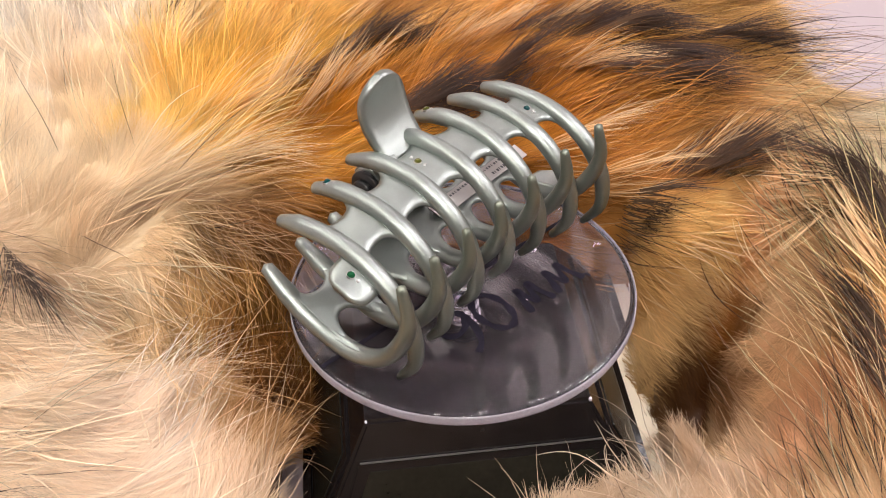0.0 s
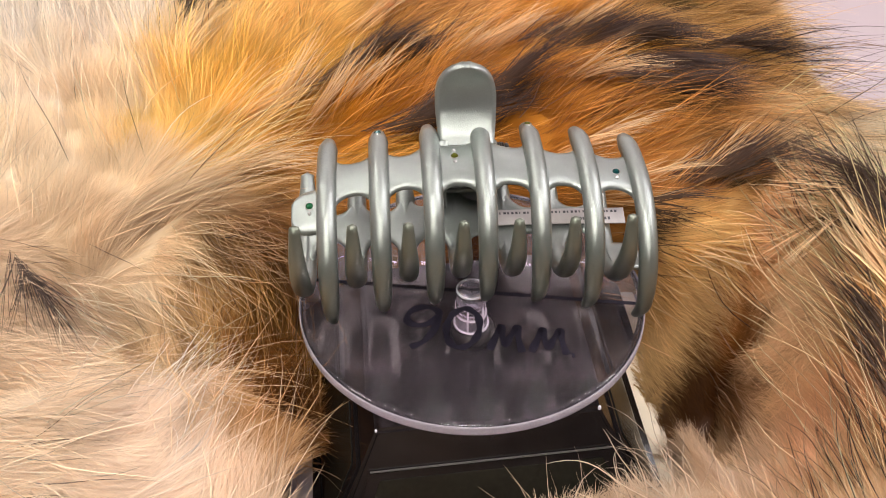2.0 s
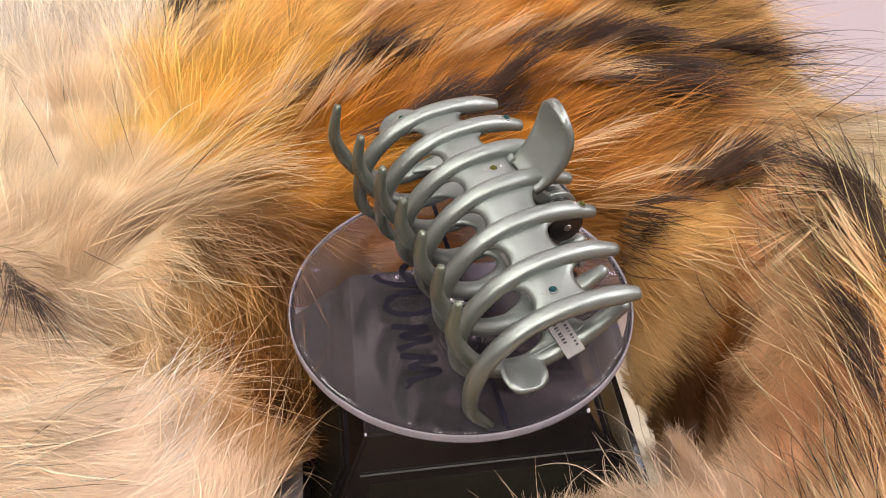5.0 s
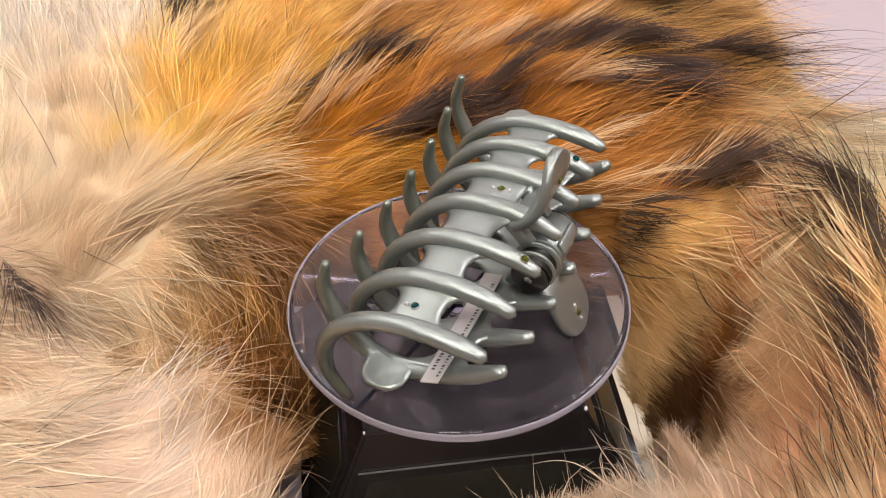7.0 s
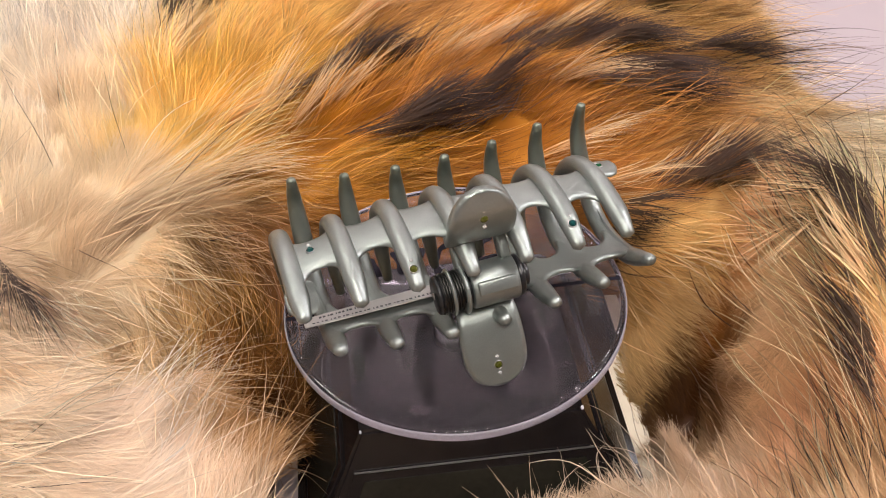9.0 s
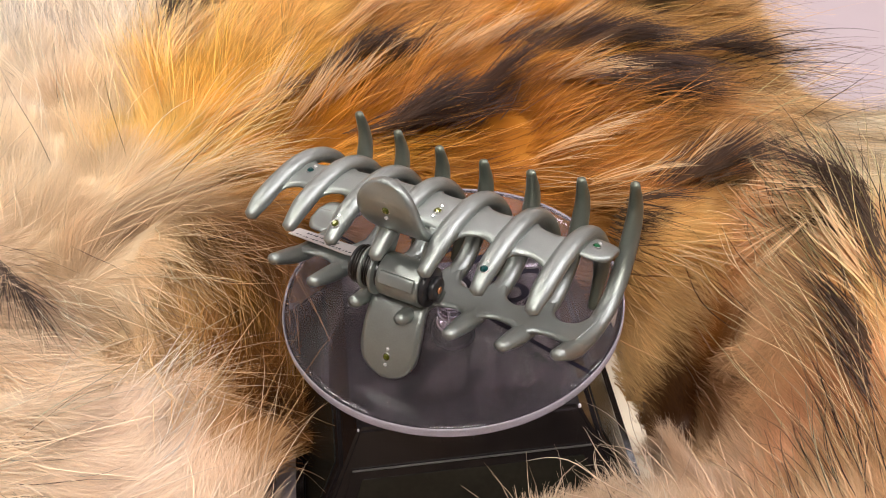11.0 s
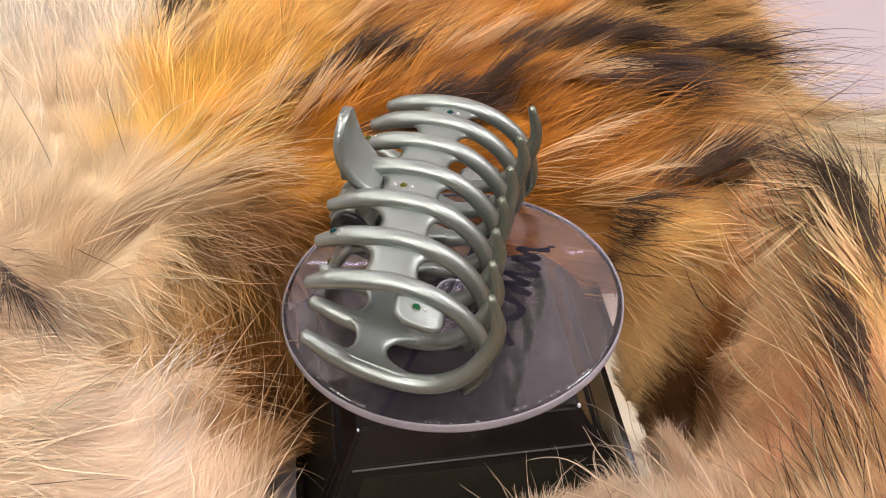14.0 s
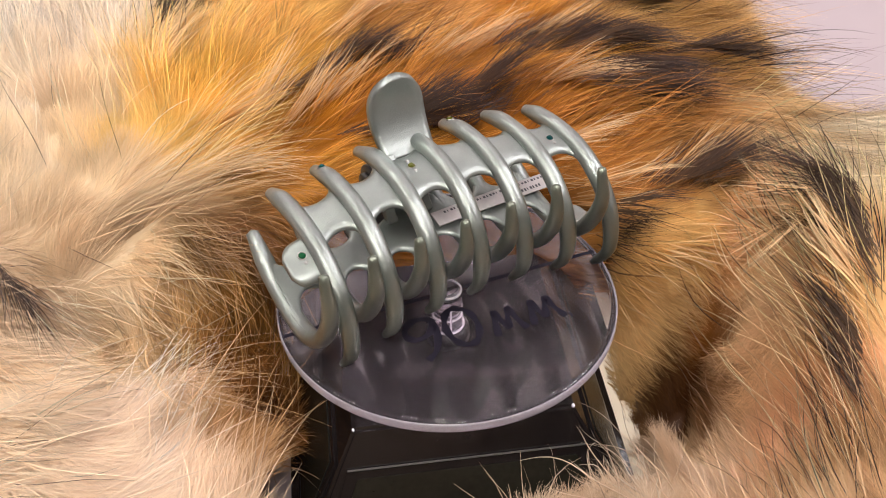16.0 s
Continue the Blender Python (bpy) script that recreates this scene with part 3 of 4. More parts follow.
def fur_height(x, y):
    """Height of the draped hide, in millimetres, over the plan."""
    r = np.hypot(x - 2, (y + 2) * 0.97)
    z = -44 + 40 * smooth(46, 64, r)
    z = z + 10 * bump(x, y, 10, 92, 90, 26, -3) + 15 * bump(x, y, -74, 16, 24, 24) - 8 * bump(x, y, -100, -10, 40, 12, -35)
    z = z + 9 * bump(x, y, 64, 26, 16, 26) - 38 * bump(x, y, 68, -22, 16, 40, 10) + 32 * bump(x, y, 102, -2, 18, 50, 12)
    z = z + 13 * bump(x, y, -98, -50, 36, 26) + 5 * bump(x, y, 36, -68, 24, 13) - 10 * bump(x, y, -2, -66, 40, 24)
    z = z + 8 * bump(x, y, -150, 110, 60, 60)
    z = z + 2.2 * np.sin(x * 0.085 + 1.3 * np.sin(y * 0.05)) * np.sin(y * 0.07 + 0.7) + 1.2 * np.sin(x * 0.19 + y * 0.13)
    for cx, cy, turn, long, wide, share in HOLLOWS:
        z = z - 11 * share * bump(x, y, cx, cy, long, wide, turn)
    bare = bare_table(x, y)
    return z * (1 - bare) - 49 * bare


def bare_table(x, y):
    """Where the pelt ends and the table shows."""
    return smooth(104, 146, x - 0.05 * (y - 90)) * smooth(84, 124, y)


FLOW_BACK = [(-97, 137, 94), (-81, 154, 89), (-60, 94, 44), (-58, 75, 27), (-38, 109, 47), (-16, 155, 41), (11, 125, 38), (43, 140, 10), (71, 121, -16), (104, 135, -14), (169, 195, -26), (-7, 75, 10), (22, 81, 36), (44, 64, 24), (74, 85, -15), (79, 168, -5), (-42, 56, 3), (-27, 63, -2)]
FLOW_LEFT = [(-157, 145, 104), (-124, 103, 111), (-135, 76, 115), (-113, 65, 109), (-104, 97, 97), (-99, 31, 42), (-80, 43, 30), (-55, 48, -11), (-112, 20, 90), (-87, 15, -30), (-66, 2, -78), (-90, -6, -60), (-60, 19, -38), (-54, 12, -72), (-59, -14, -73), (-75, -5, -61), (-106, 5, -43), (-123, 18, -46), (-126, 43, 113)]
FLOW_FRONT = [(-69, -34, 49), (-54, -36, 66), (-51, -9, 79), (-79, -49, 43), (-94, -58, -14), (-98, -36, -16), (-41, -52, 82), (29, -27, 101), (46, -18, 105), (60, -20, 96), (75, -17, 87), (61, -45, 102), (-55, -58, 65)]
FLOW_RIGHT = [(67, 46, 23), (64, 24, -11), (59, 17, -14), (69, 8, -33), (57, 12, -35), (79, 63, -40), (90, 47, -51), (94, 15, 92), (97, -9, 90), (97, -28, 89), (87, -1, -155), (81, -3, -145), (84, -17, -151), (88, -38, 94), (95, -50, 95), (78, -13, 90)]
PIGMENT_BACK = [(-98, 145, 'E8C480'), (-75, 154, 'DCA858'), (-72, 94, 'DCA444'), (-46, 108, 'CE9438'), (-33, 77, 'C07A20'), (-7, 92, 'BE7820'), (-8, 152, 'C88C48'), (22, 149, 'C88430'), (18, 80, 'B06C20'), (45, 120, 'BC7C2C'), (45, 73, 'B0702C'), (67, 99, 'B87C3C'), (90, 115, 'C09050'), (103, 90, 'C8A070'), (-35, 55, 'B47A2C'), (70, 154, 'C89858')]
# left, front and right: dark browns in hollows and gaps also hold painted shade
PIGMENT_AND_SHADE_LEFT = [(-162, 155, 'F4E6D6'), (-130, 147, 'F0DCC4'), (-142, 100, 'E8CFAE'), (-115, 88, 'E4C698'), (-131, 59, 'E6CCA4'), (-110, 55, 'DFBE8C'), (-98, 74, 'E2BC68'), (-92, 105, 'E0B050'), (-111, 25, 'CCA878'), (-87, 15, 'DCBE90'), (-105, 27, 'A88458'), (-68, 15, '8E6A3C'), (-72, 2, 'B48C54'), (-93, 6, 'DABC92'), (-57, 22, '94683A'), (-77, 3, 'C09A64'), (-56, 10, 'BE9048'), (-57, -9, 'A87840'), (-118, 10, 'D0B08C'), (-91, -8, 'D8B888')]
PIGMENT_AND_SHADE_FRONT = [(-101, -35, 'E2C6A4'), (-79, -46, 'E4CAB0'), (-66, -33, 'C8A070'), (-51, -46, 'B89060'), (-58, -42, 'C49E6C'), (-51, -15, '7A5430'), (-51, 2, '8A6230'), (-53, -20, '9A7040'), (-53, 7, 'A88048'), (-47, -42, '8E6A3C'), (-65, -58, 'E6D0BA'), (29, -25, 'B49C84'), (49, -20, 'C0A890'), (64, -17, 'B89C78'), (73, -32, 'D0B496')]
PIGMENT_AND_SHADE_RIGHT = [(69, 53, 'B07C40'), (64, 26, 'AC8A56'), (61, 14, 'AE9064'), (72, 6, '8E5E2C'), (69, -1, '3E2612'), (62, -1, '3E2612'), (63, -9, '4A3018'), (71, -8, '4A2E16'), (77, -17, '6A4628'), (73, 3, '5E3A1C'), (82, 13, 'C09468'), (87, -6, 'D8B48C'), (84, -17, 'CCA47C'), (88, -18, 'D4AE84'), (93, 0, 'DCB484'), (98, -24, 'E2B478'), (93, -36, 'CC986A'), (85, -37, 'CC9C74'), (94, -55, 'C09058'), (152, 136, 'D8C8B4'), (125, 70, 'E0CDB0'), (115, 35, 'E4CFA8'), (110, 5, 'E4C898')]
DARK_LOCKS = [(50, 127, -9, 18, 4.6), (66, 107, -10, 8, 4.6), (65, 88, -14, 9, 4.4), (76, 40, -32, 10, 2.0), (98, -4, -75, 9, 1.7), (-31, 107, 40, 14, 3.2), (-7, 74, 8, 12, 3.7), (72, 167, -9, 10, 3.2), (99, 117, -14, 11, 2.4), (161, 194, -26, 12, 1.5), (-101, 165, 95, 11, 4.3), (-122, 12, -40, 8, 0.7), (95, -31, -82, 7, 0.8), (54, 34, 15, 5, 1.5), (13, 86, 48, 6, 2.1)]
LIGHT_LOCKS = [(-65, 84, 27, 10, 4.9), (9, 131, 38, 15, 3.0), (-39, 88, 39, 11, 2.6), (34, 133, 34, 7, 2.6), (64, 131, -8, 8, 2.4), (35, 61, 31, 9, 1.9), (-99, 127, 92, 15, 3.0), (45, 93, -5, 6, 2.7), (47, 46, 15, 8, 1.9), (72, 44, -21, 6, 1.9), (86, 8, -78, 12, 1.6), (96, -11, -84, 12, 1.4), (-70, 55, 26, 10, 2.6), (-95, 35, -44, 7, 1.5), (-29, 153, 51, 12, 3.2), (63, 18, -10, 6, 1.7)]
LONG_TUFTS = [(95, -2, 108, 36, 70, 0.9), (97, 6, 110, 30, 46, 0.9), (-70, 22, -62, 24, 70, 0.0), (-60, 16, -76, 26, 60, 0.0), (-72, -40, 58, 22, 60, 0.0), (-64, -48, 80, 18, 26, 0.0), (101, -35, 102, 42, 36, 0.45), (99, -47, 103, 40, 32, 0.55), (96, -62, 105, 44, 36, 0.85), (89, -60, 104, 36, 32, 1), (82, -54, 102, 28, 20, 1), (103, -21, 101, 40, 40, 0.35), (98, -8, 104, 32, 50, 0.6), (-104, -50, -11, 24, 10, 1), (-102, -58, -9, 24, 10, 1), (-129, 23, -42, 18, 12, 0.8), (-97, 141, 97, 24, 34, 0.8), (-132, 80, 114, 30, 9, 0.3), (-112, 69, 110, 34, 9, 0.3)]
LONG_TUFTS_REST = [(99, 120, -15, 48, 46, 0.8), (103, 108, -8, 40, 14, 0.7), (101, 160, -6, 44, 14, 0.7), (98, 85, 3, 36, 24, 0.7), (-109, 12, -50, 26, 30, 0.1), (-73, 13, -40, 26, 40, 0.1), (-86, 52, 31, 30, 40, 0.1), (-46, 108, 44, 26, 40, 0.6), (-18, 74, -2, 26, 40, 0.6), (76, -12, 91, 22, 30, 0.0), (43, -59, 105, 24, 40, 0.2), (-46, -23, -29, 18, 3, 0), (62, -13, 157, 30, 4, 0), (46, -59, 133, 30, 8, 0.3), (-49, -4, 94, 22, 3, 0)]
rng = np.random.default_rng(7)


def value_noise(x, y, size, seed):
    """Smooth noise from -1 to 1 over the plan, in cells of that size."""
    table = np.random.default_rng(seed).uniform(-1, 1, (64, 64))
    u, v = x / size + 1000, y / size + 1000
    i, j = np.floor(u).astype(int), np.floor(v).astype(int)
    a, b = u - i, v - j
    a, b = a * a * (3 - 2 * a), b * b * (3 - 2 * b)
    i, j, k, l = i % 64, j % 64, (i + 1) % 64, (j + 1) % 64
    return (table[i, j] * (1 - a) + table[k, j] * a) * (1 - b) + (table[i, l] * (1 - a) + table[k, l] * a) * b


def blend(x, y, rows, values, power=2.6):
    """Blends values given at places of the plan."""
    total, weight = 0, 0
    for (cx, cy, _), v in zip(rows, values):
        w = 1 / (((x - cx) ** 2 + (y - cy) ** 2) + 20) ** power
        total, weight = total + w[:, None] * np.asarray(v)[None], weight + w
    return total / weight[:, None]


FLOWS = FLOW_BACK + FLOW_LEFT + FLOW_FRONT + FLOW_RIGHT
PIGMENTS = PIGMENT_BACK + PIGMENT_AND_SHADE_LEFT + PIGMENT_AND_SHADE_FRONT + PIGMENT_AND_SHADE_RIGHT
FLOW_VECTORS = [(math.cos(radians(a)), math.sin(radians(a))) for _, _, a in FLOWS]
PIGMENT_COLOURS = [lin(h) for _, _, h in PIGMENTS]


def flow(x, y):
    g = blend(x, y, FLOWS, FLOW_VECTORS, 2.0)
    a = np.arctan2(g[:, 1], g[:, 0])
    return a + 0.50 * value_noise(x, y, 26, 3) + 0.30 * value_noise(x, y, 9, 4)


def streaks(x, y, cell, reach, seed):
    """Noise drawn out along the lie of the coat: locks of about that width and reach, from about -2 to 2."""
    g = blend(x, y, FLOWS, FLOW_VECTORS, 2.0)
    g /= np.linalg.norm(g, axis=1, keepdims=True) + 1e-9
    steps = np.linspace(-1, 1, 7) * reach
    total = sum(value_noise(x + g[:, 0] * k, y + g[:, 1] * k, cell, seed) for k in steps)
    return total / 7 * 3.6


def held(c, top=0.8):
    """Keeps a colour's hue where it would grow too bright."""
    return c * np.minimum(1, top / np.maximum(c.max(1, keepdims=True), 1e-6))


def pigment(x, y):
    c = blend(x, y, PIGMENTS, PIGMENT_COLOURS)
    # the flanks are paler and greyer than the back
    pale = np.clip(smooth(-45, -100, x + 38 * smooth(45, 75, y)) * 1.0 + smooth(-25, -60, y) * 0.8, 0, 1)[:, None] * (1 - 0.6 * bump(x, y, -62, -28, 22, 44))[:, None]
    grey = c.mean(1, keepdims=True)
    c = c * (1 - 0.40 * pale) + grey * 0.40 * pale * np.array([1.06, 1.0, 0.86])
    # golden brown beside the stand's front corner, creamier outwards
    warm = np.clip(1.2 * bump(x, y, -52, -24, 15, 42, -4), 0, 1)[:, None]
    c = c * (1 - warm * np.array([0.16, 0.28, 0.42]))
    c = c * np.array([1.02, 1.01, 1.0])
    # drawn-out locks: more pigment is darker and deeper in hue
    even = np.clip(1.1 * bump(x, y, 90, -12, 16, 34, 12) + 0.75 * smooth(-70, -100, x) + 0.6 * smooth(-25, -50, y) * smooth(20, -20, x), 0, 0.9)
    lock = (0.75 * streaks(x, y, 3.2, 9, 81) + 0.55 * streaks(x, y, 8, 18, 82)) * (1 - even)
    back = smooth(40, 62, y) * smooth(-85, -50, x)
    c = c * (1 - back[:, None] * np.array([0.17, 0.13, 0.12]))
    c = c * np.exp((0.27 + 0.15 * back)[:, None] * lock[:, None] * np.array([0.75, 1.0, 1.3]))
    # root: mask of the hollows, whose shade is put into the coat colour
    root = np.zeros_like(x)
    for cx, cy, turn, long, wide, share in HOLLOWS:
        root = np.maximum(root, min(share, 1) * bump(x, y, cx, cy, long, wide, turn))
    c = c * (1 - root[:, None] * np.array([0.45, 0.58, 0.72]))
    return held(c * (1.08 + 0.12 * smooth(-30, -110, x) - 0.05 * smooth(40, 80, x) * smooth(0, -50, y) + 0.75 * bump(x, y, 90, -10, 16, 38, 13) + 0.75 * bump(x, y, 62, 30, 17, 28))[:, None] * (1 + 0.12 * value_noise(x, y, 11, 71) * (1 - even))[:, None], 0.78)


def lock_share(x, y, locks=DARK_LOCKS):
    """How far a place of the hide bears locks of one kind."""
    s = np.zeros_like(x)
    for cx, cy, turn, half, wide in locks:
        s = np.maximum(s, bump(x, y, cx, cy, half * 1.1, wide * 0.85, turn))
    return s


def coat(x, y):
    """How long the coat is, against its usual length: short on the woolly mound and beside the stand's front."""
    return 1 + 0.3 * smooth(-62, -85, x) - 0.25 * bump(x, y, 88, -6, 16, 36, 15) - 0.35 * np.clip(bump(x, y, 38, -64, 26, 16) * 1.3, 0, 1) - 0.6 * bump(x, y, 64, -16, 13, 34, 14)


def fur_here(x, y):
    r = np.maximum(np.abs(x - 1) * 0.93, np.abs(y + 1) * 0.98)
    hole = (r > 44) & (np.hypot(x - 1, y + 2) > 48)
    bare = bare_table(x, y)
    hole &= ~((x > -45.5) & (x < 16) & (y < 5) & (y > -110)) & ~((x >= 16) & (x < 54) & (y < 0) & (y > -57))
    return hole & (rng.random(len(x)) > bare * 1.15)


def normal_at(x, y):
    e = 0.6
    n = np.stack([fur_height(x - e, y) - fur_height(x + e, y), fur_height(x, y - e) - fur_height(x, y + e), np.full_like(x, 2 * e)], 1)
    n[:, :2] *= 0.6
    return n / np.linalg.norm(n, axis=1, keepdims=True)


def hairs(name, parent, mat, label, x, y, length, lift, spread, clump, cell, width, segments, sides, tip, root, wave=0.6, sink=1.0, droop=0.5, turn=None, roll=0.25, soft_lit=0.7):
    """Many tapered hairs as one mesh. x, y, length, width in millimetres; tip and root: colours, one a hair."""
    n = len(x)
    length = length * coat(x, y)
    a = (flow(x, y) if turn is None else turn) + rng.normal(0, spread, n) + rng.normal(0, 0.7, n) * bump(x, y, 38, -66, 30, 16)
    nor = normal_at(x, y)
    d = np.stack([np.cos(a), np.sin(a), np.zeros(n)], 1)
    d -= nor * (d * nor).sum(1, keepdims=True)
    d /= np.linalg.norm(d, axis=1, keepdims=True)
    side = np.cross(nor, d)
    start = np.stack([x, y, fur_height(x, y) - sink + 0.9 * streaks(x, y, 3.2, 9, 81)], 1)
    # hairs of a lock lean to its middle
    ci, cj = np.floor(x / cell + value_noise(x, y, 9, 11)), np.floor(y / cell + value_noise(x, y, 9, 12))
    hx = np.modf(np.abs(np.sin(ci * 12.9898 + cj * 78.233) * 43758.5453))[0]
    hy = np.modf(np.abs(np.sin(ci * 39.3468 + cj * 11.135) * 24634.6345))[0]
    pull = np.stack([(ci + hx) * cell - x, (cj + hy) * cell - y, np.zeros(n)], 1)
    pull *= np.minimum(1, cell * 1.2 / (np.linalg.norm(pull, axis=1, keepdims=True) + 1e-6))
    lock_lift = (0.6 + 0.7 * hx) * (1 + 0.55 * value_noise(x, y, 16, 51))
    bend, phase = 0.28 * value_noise(x, y, 13, 31) + rng.normal(0, 0.07, n), rng.uniform(0, 6.28, n)
    pts = []
    for k in range(segments + 1):
        s = k / segments
        p = start + d * (length * s)[:, None] + nor * (length * (lift * lock_lift) * (s - droop * s * s))[:, None]
        p = p + side * (length * bend * s * s + wave * np.sin(phase + s * 5.0) * s)[:, None] + pull * (clump * s ** 1.3)
        pts.append(p * MM)
    pts = np.stack(pts, 1)
    tang = np.gradient(pts, axis=1)
    tang /= np.linalg.norm(tang, axis=2, keepdims=True) + 1e-12
    twist = rng.normal(0, roll, n)[:, None, None]
    w0 = np.cross(tang, nor[:, None, :])
    w0 /= np.linalg.norm(w0, axis=2, keepdims=True) + 1e-12
    w1 = np.cross(w0, tang)
    wa, wb = w0 * np.cos(twist) + w1 * np.sin(twist), w1 * np.cos(twist) - w0 * np.sin(twist)
    s = np.linspace(0, 1, segments + 1)
    taper = np.clip(1.15 - s ** 1.8, 0.0, 1)[None, :, None] * (width * 0.5 * MM)[:, None, None]
    taper = np.maximum(taper, 0.012 * MM)
    if sides == 2:
        ring = np.stack([pts - wa * taper, pts + wa * taper], 2)
    else:
        ring = np.stack([pts + (wa * math.cos(2.0944 * j) + wb * math.sin(2.0944 * j)) * taper for j in range(3)], 2)
    verts = ring.reshape(-1, 3)
    base = (np.arange(n) * (segments + 1) * sides)[:, None, None]
    k = (np.arange(segments) * sides)[None, :, None]
    if sides == 2:
        quad = np.array([0, 1, 3, 2])[None, None, :]
    else:
        quad = np.array([[j, (j + 1) % 3, 3 + (j + 1) % 3, 3 + j] for j in range(3)]).reshape(1, 1, 12)
    loops = (base + k + quad).reshape(-1).astype(np.int32)
    me = bpy.data.meshes.new(name)
    me.vertices.add(len(verts))
    me.vertices.foreach_set("co", verts.astype(np.float32).reshape(-1))
    me.loops.add(len(loops))
    me.loops.foreach_set("vertex_index", loops)
    me.polygons.add(len(loops) // 4)
    me.polygons.foreach_set("loop_start", np.arange(0, len(loops), 4, dtype=np.int32))
    me.polygons.foreach_set("use_smooth", np.ones(len(loops) // 4, dtype=bool))
    me.update(calc_edges=True)
    if sides == 2:
        # flat strands are lit as part of the soft coat they lie in
        up = nor[:, None, :] * soft_lit + np.cross(w0, tang) * (1 - soft_lit) + side[:, None, :] * rng.normal(0, 0.18, n)[:, None, None]
        up /= np.linalg.norm(up, axis=2, keepdims=True) + 1e-9
        me.attributes.new("custom_normal", "FLOAT_VECTOR", "POINT").data.foreach_set("vector", np.repeat(up, sides, axis=1).astype(np.float32).reshape(-1))
    grade = s[None, :, None] ** 1.2
    col = root[:, None, :] * (1 - grade) + tip[:, None, :] * grade
    col = np.repeat(col, sides, axis=1).reshape(-1, 3)
    att = me.color_attributes.new("pigment", "FLOAT_COLOR", "POINT")
    att.data.foreach_set("color", np.concatenate([np.clip(col, 0.003, 0.92), np.ones((len(col), 1))], 1).astype(np.float32).reshape(-1))
    me.materials.append(mat)
    ob = new(name, me)
    ob.parent = parent
    return tagged(ob, label, kind="stuff")


def scatter(n, x0, x1, y0, y1):
    x, y = rng.uniform(x0, x1, n), rng.uniform(y0, y1, n)
    keep = fur_here(x, y)
    return x[keep], y[keep]


def fur():
    hide = tagged(new("fur_pelt"), "long fox-coloured fur pelt, cream, orange and black-tipped, draped round the stand", "fur")
    # the bunched hide, down to the table, with a hole for the stand
    step = 4.0
    gx, gy = np.arange(-220, 200.1, step), np.arange(-130, 264.1, step)
    bm = bmesh.new()
    top, low = {}, {}
    inside = lambda x, y: max(abs(x - 1) * 0.93, abs(y + 1) * 0.98) > 47 and math.hypot(x - 1, y + 2) > 51 and not (y > 104 and x > 122) and not (-49 < x < 55 and -90 < y < 5)
    for x in gx:
        for y in gy:
            if inside(x, y):
                z = float(fur_height(np.array([x]), np.array([y]))[0])
                top[x, y] = bm.verts.new((x * MM, y * MM, max(z, -49.5) * MM))
                low[x, y] = bm.verts.new((x * MM, y * MM, -51.4 * MM))
    count = {}
    for x in gx[:-1]:
        for y in gy[:-1]:
            q = [(x, y), (x + step, y), (x + step, y + step), (x, y + step)]
            if all(c in top for c in q):
                bm.faces.new([top[c] for c in q])
                bm.faces.new([low[c] for c in q[::-1]])
                for a, b in zip(q, q[1:] + q[:1]):
                    count.setdefault(frozenset((a, b)), []).append((a, b))
    for pairs in count.values():
        if len(pairs) == 1:
            a, b = pairs[0]
            bm.faces.new((top[b], top[a], low[a], low[b]))
    sheet = part("hide", bm, HIDE, hide, "furred hide under the long coat")
    co = np.empty(len(sheet.data.vertices) * 3)
    sheet.data.vertices.foreach_get("co", co)
    co = co.reshape(-1, 3) / MM
    att = sheet.data.color_attributes.new("pigment", "FLOAT_COLOR", "POINT")
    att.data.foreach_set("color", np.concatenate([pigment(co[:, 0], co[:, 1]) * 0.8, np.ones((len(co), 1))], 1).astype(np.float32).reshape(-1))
    # dense soft underfur
    black = np.array([0.016, 0.009, 0.008])[None]
    x, y = scatter(540000, -185, 165, -92, 200)
    share = np.clip(lock_share(x, y) * 1.5, 0, 0.95)[:, None]
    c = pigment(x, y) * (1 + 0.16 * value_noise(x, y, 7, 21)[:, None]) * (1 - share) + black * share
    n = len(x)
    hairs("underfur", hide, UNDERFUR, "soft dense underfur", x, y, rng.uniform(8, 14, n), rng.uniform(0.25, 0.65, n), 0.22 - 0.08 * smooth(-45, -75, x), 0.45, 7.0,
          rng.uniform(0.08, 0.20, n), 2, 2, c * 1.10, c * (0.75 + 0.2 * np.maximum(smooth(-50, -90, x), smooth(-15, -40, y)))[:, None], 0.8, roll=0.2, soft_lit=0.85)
    # guard hairs, lying in locks; thin on the woolly patches
    x, y = scatter(56000, -185, 150, -92, 200)
    woolly = 0.50 - 0.22 * bump(x, y, 15, 95, 100, 50) + 1.3 * bump(x, y, 88, -14, 18, 40, 14) + 0.9 * bump(x, y, 64, -14, 14, 32, 14) + 0.5 * bump(x, y, 104, 0, 22, 70) + 0.8 * bump(x, y, 86, -52, 30, 28) + 0.16 * bump(x, y, -125, 40, 60, 110) + 0.8 * bump(x, y, 38, -66, 28, 16) + 0.55 * bump(x, y, -80, -48, 42, 26) + 0.6 * bump(x, y, -130, 80, 40, 40) + 0.35 * value_noise(x, y, 18, 61)
    keep = (woolly < rng.random(len(x))) & (lock_share(x, y) < 0.30 + 0.35 * rng.random(len(x)))
    x, y = x[keep], y[keep]
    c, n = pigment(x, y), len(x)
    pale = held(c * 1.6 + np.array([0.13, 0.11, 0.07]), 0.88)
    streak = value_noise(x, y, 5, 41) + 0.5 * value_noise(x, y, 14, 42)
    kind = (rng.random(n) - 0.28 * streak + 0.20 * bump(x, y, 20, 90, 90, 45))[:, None]
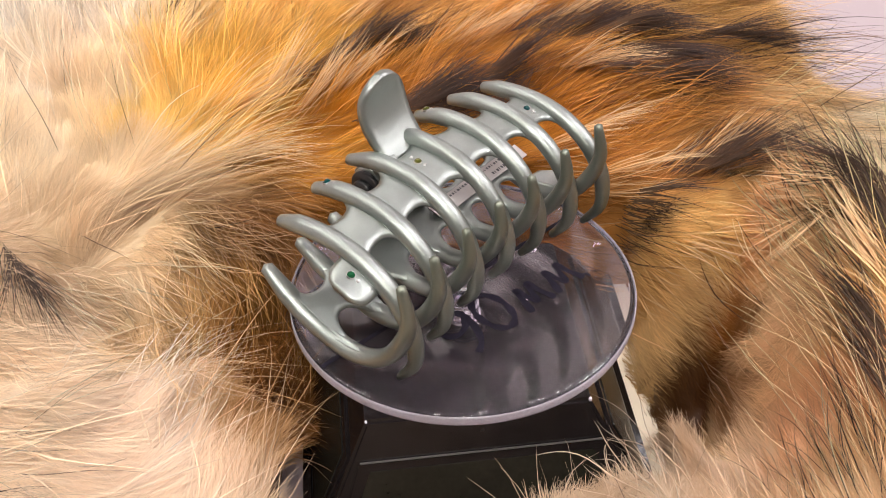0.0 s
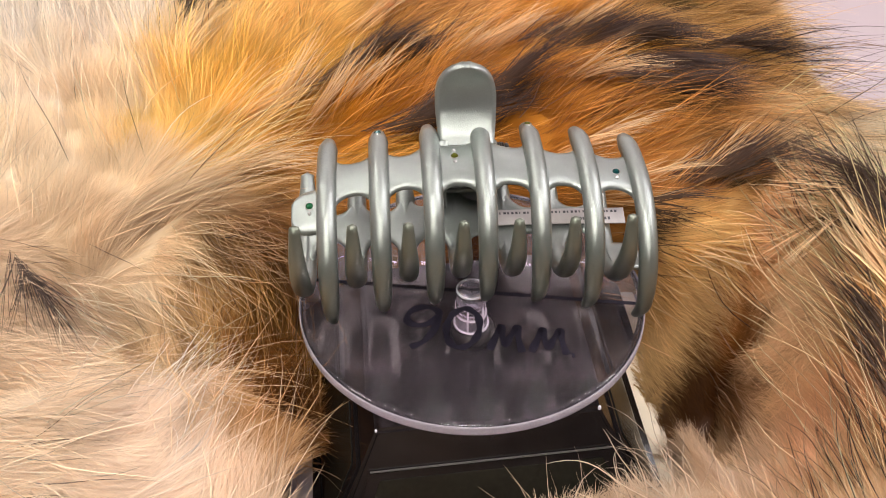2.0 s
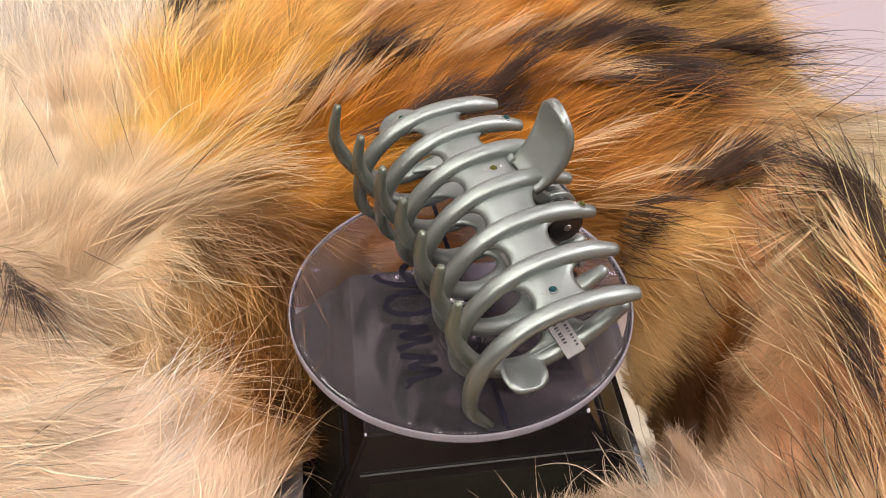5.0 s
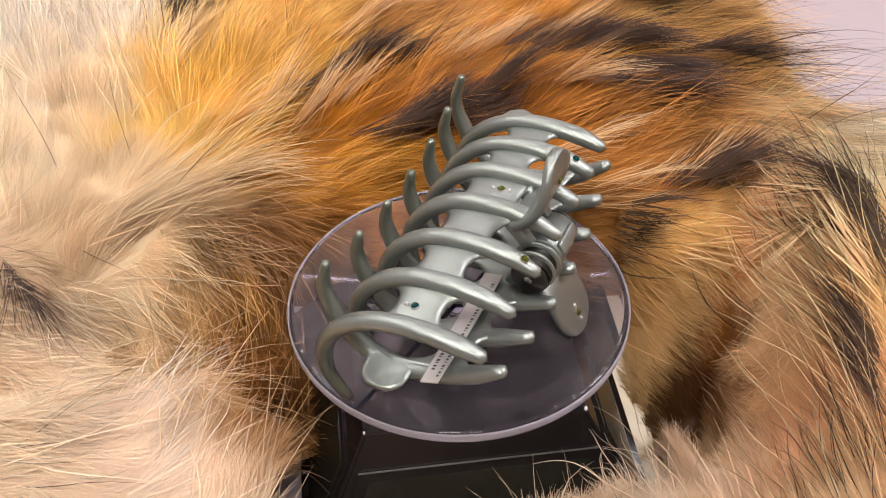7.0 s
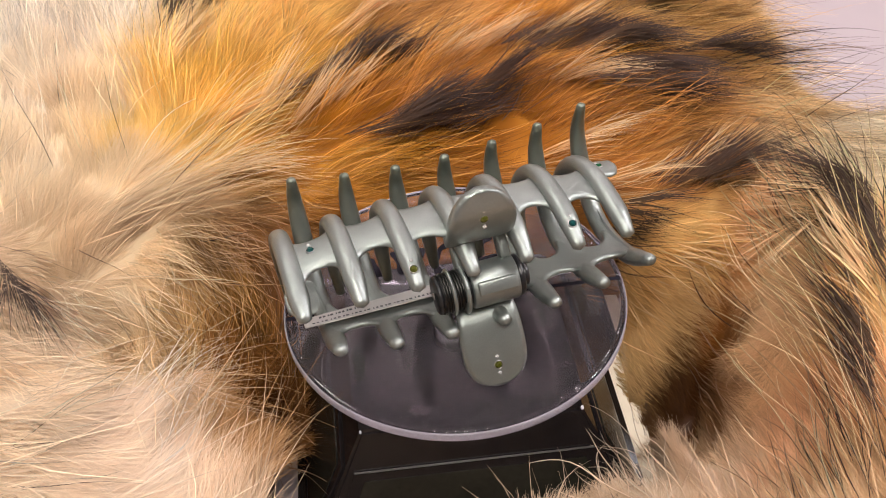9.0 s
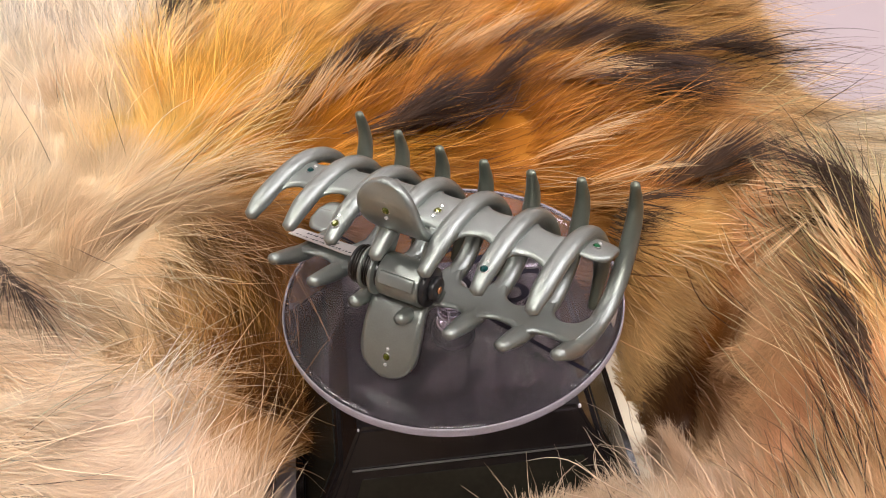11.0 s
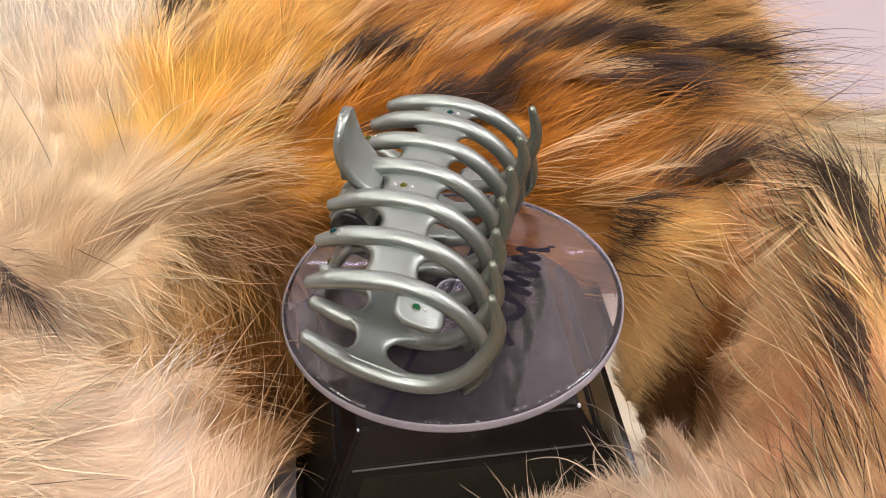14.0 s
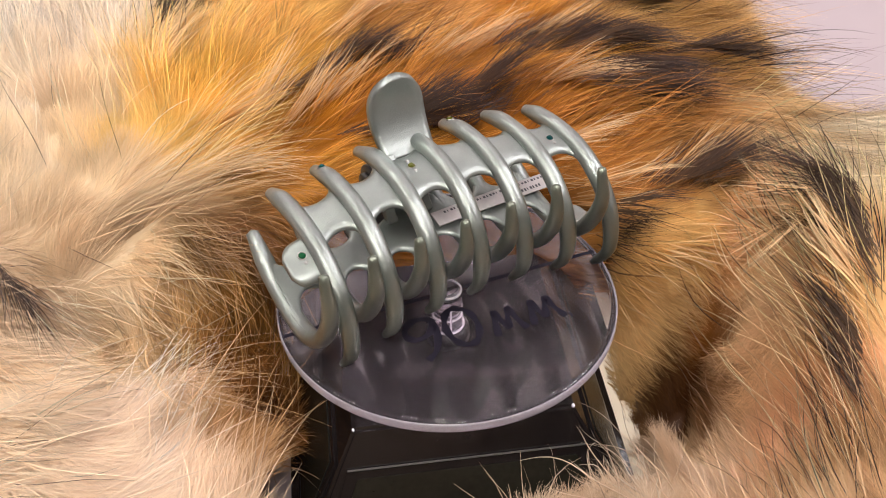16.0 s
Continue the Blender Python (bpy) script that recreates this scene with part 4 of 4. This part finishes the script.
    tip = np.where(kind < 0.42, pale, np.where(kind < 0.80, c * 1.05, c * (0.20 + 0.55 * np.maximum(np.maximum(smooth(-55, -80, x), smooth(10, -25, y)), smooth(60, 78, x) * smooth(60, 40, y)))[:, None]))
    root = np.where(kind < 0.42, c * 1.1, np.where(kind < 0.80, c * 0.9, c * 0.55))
    hairs("guard_hairs", hide, GUARD, "long glossy guard hairs", x, y, rng.uniform(15, 36, n), rng.uniform(0.34, 0.75, n), 0.13, 0.9, 6.5,
          rng.uniform(0.10, 0.27, n), 5, 2, tip, root, 1.2)
    # black-tipped locks
    x, y = scatter(640000, -185, 150, -92, 215)
    share = lock_share(x, y)
    keep = share ** 1.3 * 0.9 > rng.random(len(x))
    x, y = x[keep], y[keep]
    c, n = pigment(x, y), len(x)
    hairs("dark_fur", hide, GUARD, "black-tipped locks of guard hair", x - 5 * np.cos(flow(x, y)), y - 5 * np.sin(flow(x, y)), rng.uniform(15, 32, n), rng.uniform(0.30, 0.55, n), 0.10, 0.7, 4.0,
          rng.uniform(0.16, 0.32, n), 4, 2, np.repeat(black, n, 0) * rng.uniform(0.7, 2.4, n)[:, None], black * 2 + c * 0.10, 0.5, -6.0)
    # cream locks between them
    x, y = scatter(300000, -185, 150, -92, 215)
    keep = lock_share(x, y, LIGHT_LOCKS) ** 1.3 * 0.5 > rng.random(len(x))
    x, y = x[keep], y[keep]
    c, n = pigment(x, y), len(x)
    cream = np.array([0.80, 0.60, 0.36])[None]
    hairs("cream_fur", hide, GUARD, "cream locks of guard hair", x - 5 * np.cos(flow(x, y)), y - 5 * np.sin(flow(x, y)), rng.uniform(16, 30, n), rng.uniform(0.35, 0.62, n), 0.08, 0.7, 5.0,
          rng.uniform(0.18, 0.36, n), 4, 2, cream * rng.uniform(0.75, 1.1, n)[:, None], c * 0.9 + cream * 0.15, 0.6, -4.5)
    # long single hairs that stand out from the coat
    X, Y, A, L, K = [], [], [], [], []
    for cx, cy, turn, length, count, share in LONG_TUFTS + LONG_TUFTS_REST:
        count = int(count * 1.1)
        X.append(cx + rng.normal(0, 7, count)), Y.append(cy + rng.normal(0, 7, count)), A.append(radians(turn) + rng.normal(0, 0.16, count))
        L.append(length * rng.uniform(0.6, 1.15, count)), K.append(rng.random(count) < share)
    x, y, turn, length, dark = (np.concatenate(v) for v in (X, Y, A, L, K))
    c, n = pigment(x, y), len(x)
    dark = dark[:, None]
    hairs("long_fur", hide, GUARD, "long stray guard hairs", x, y, length, rng.uniform(0.45, 0.95, n), 0.02, 0.15, 6.0, rng.uniform(0.12, 0.32, n), 8, 3,
          np.where(dark, black * 1.2, np.clip(c * 1.5 + 0.15, 0, 0.88)), np.where(dark & (rng.random(n) < 0.6)[:, None], np.clip(c * 1.4, 0, 0.8), np.where(dark, black * 2, c)), 1.5, turn=turn)


fur()


# ---- what turns ----
def motions():
    TILT = pose(0, 0, 0, -1.26, 1.15, 0)
    rows_disc, rows_clip = [], []
    for k in range(33):
        t = 0.5 * k
        turn = pose(0, 0, 0, 0, 0, 44.158 - 23.766 * t)
        rows_disc.append((t, turn @ TILT))
        rows_clip.append((t, turn @ pose(0, 0, 0, 0, 0, 7.2) @ pose(0, 0, 0, 0, 1.9, 0)))
    walk(disc, rows_disc)
    walk(clip, rows_clip)


motions()
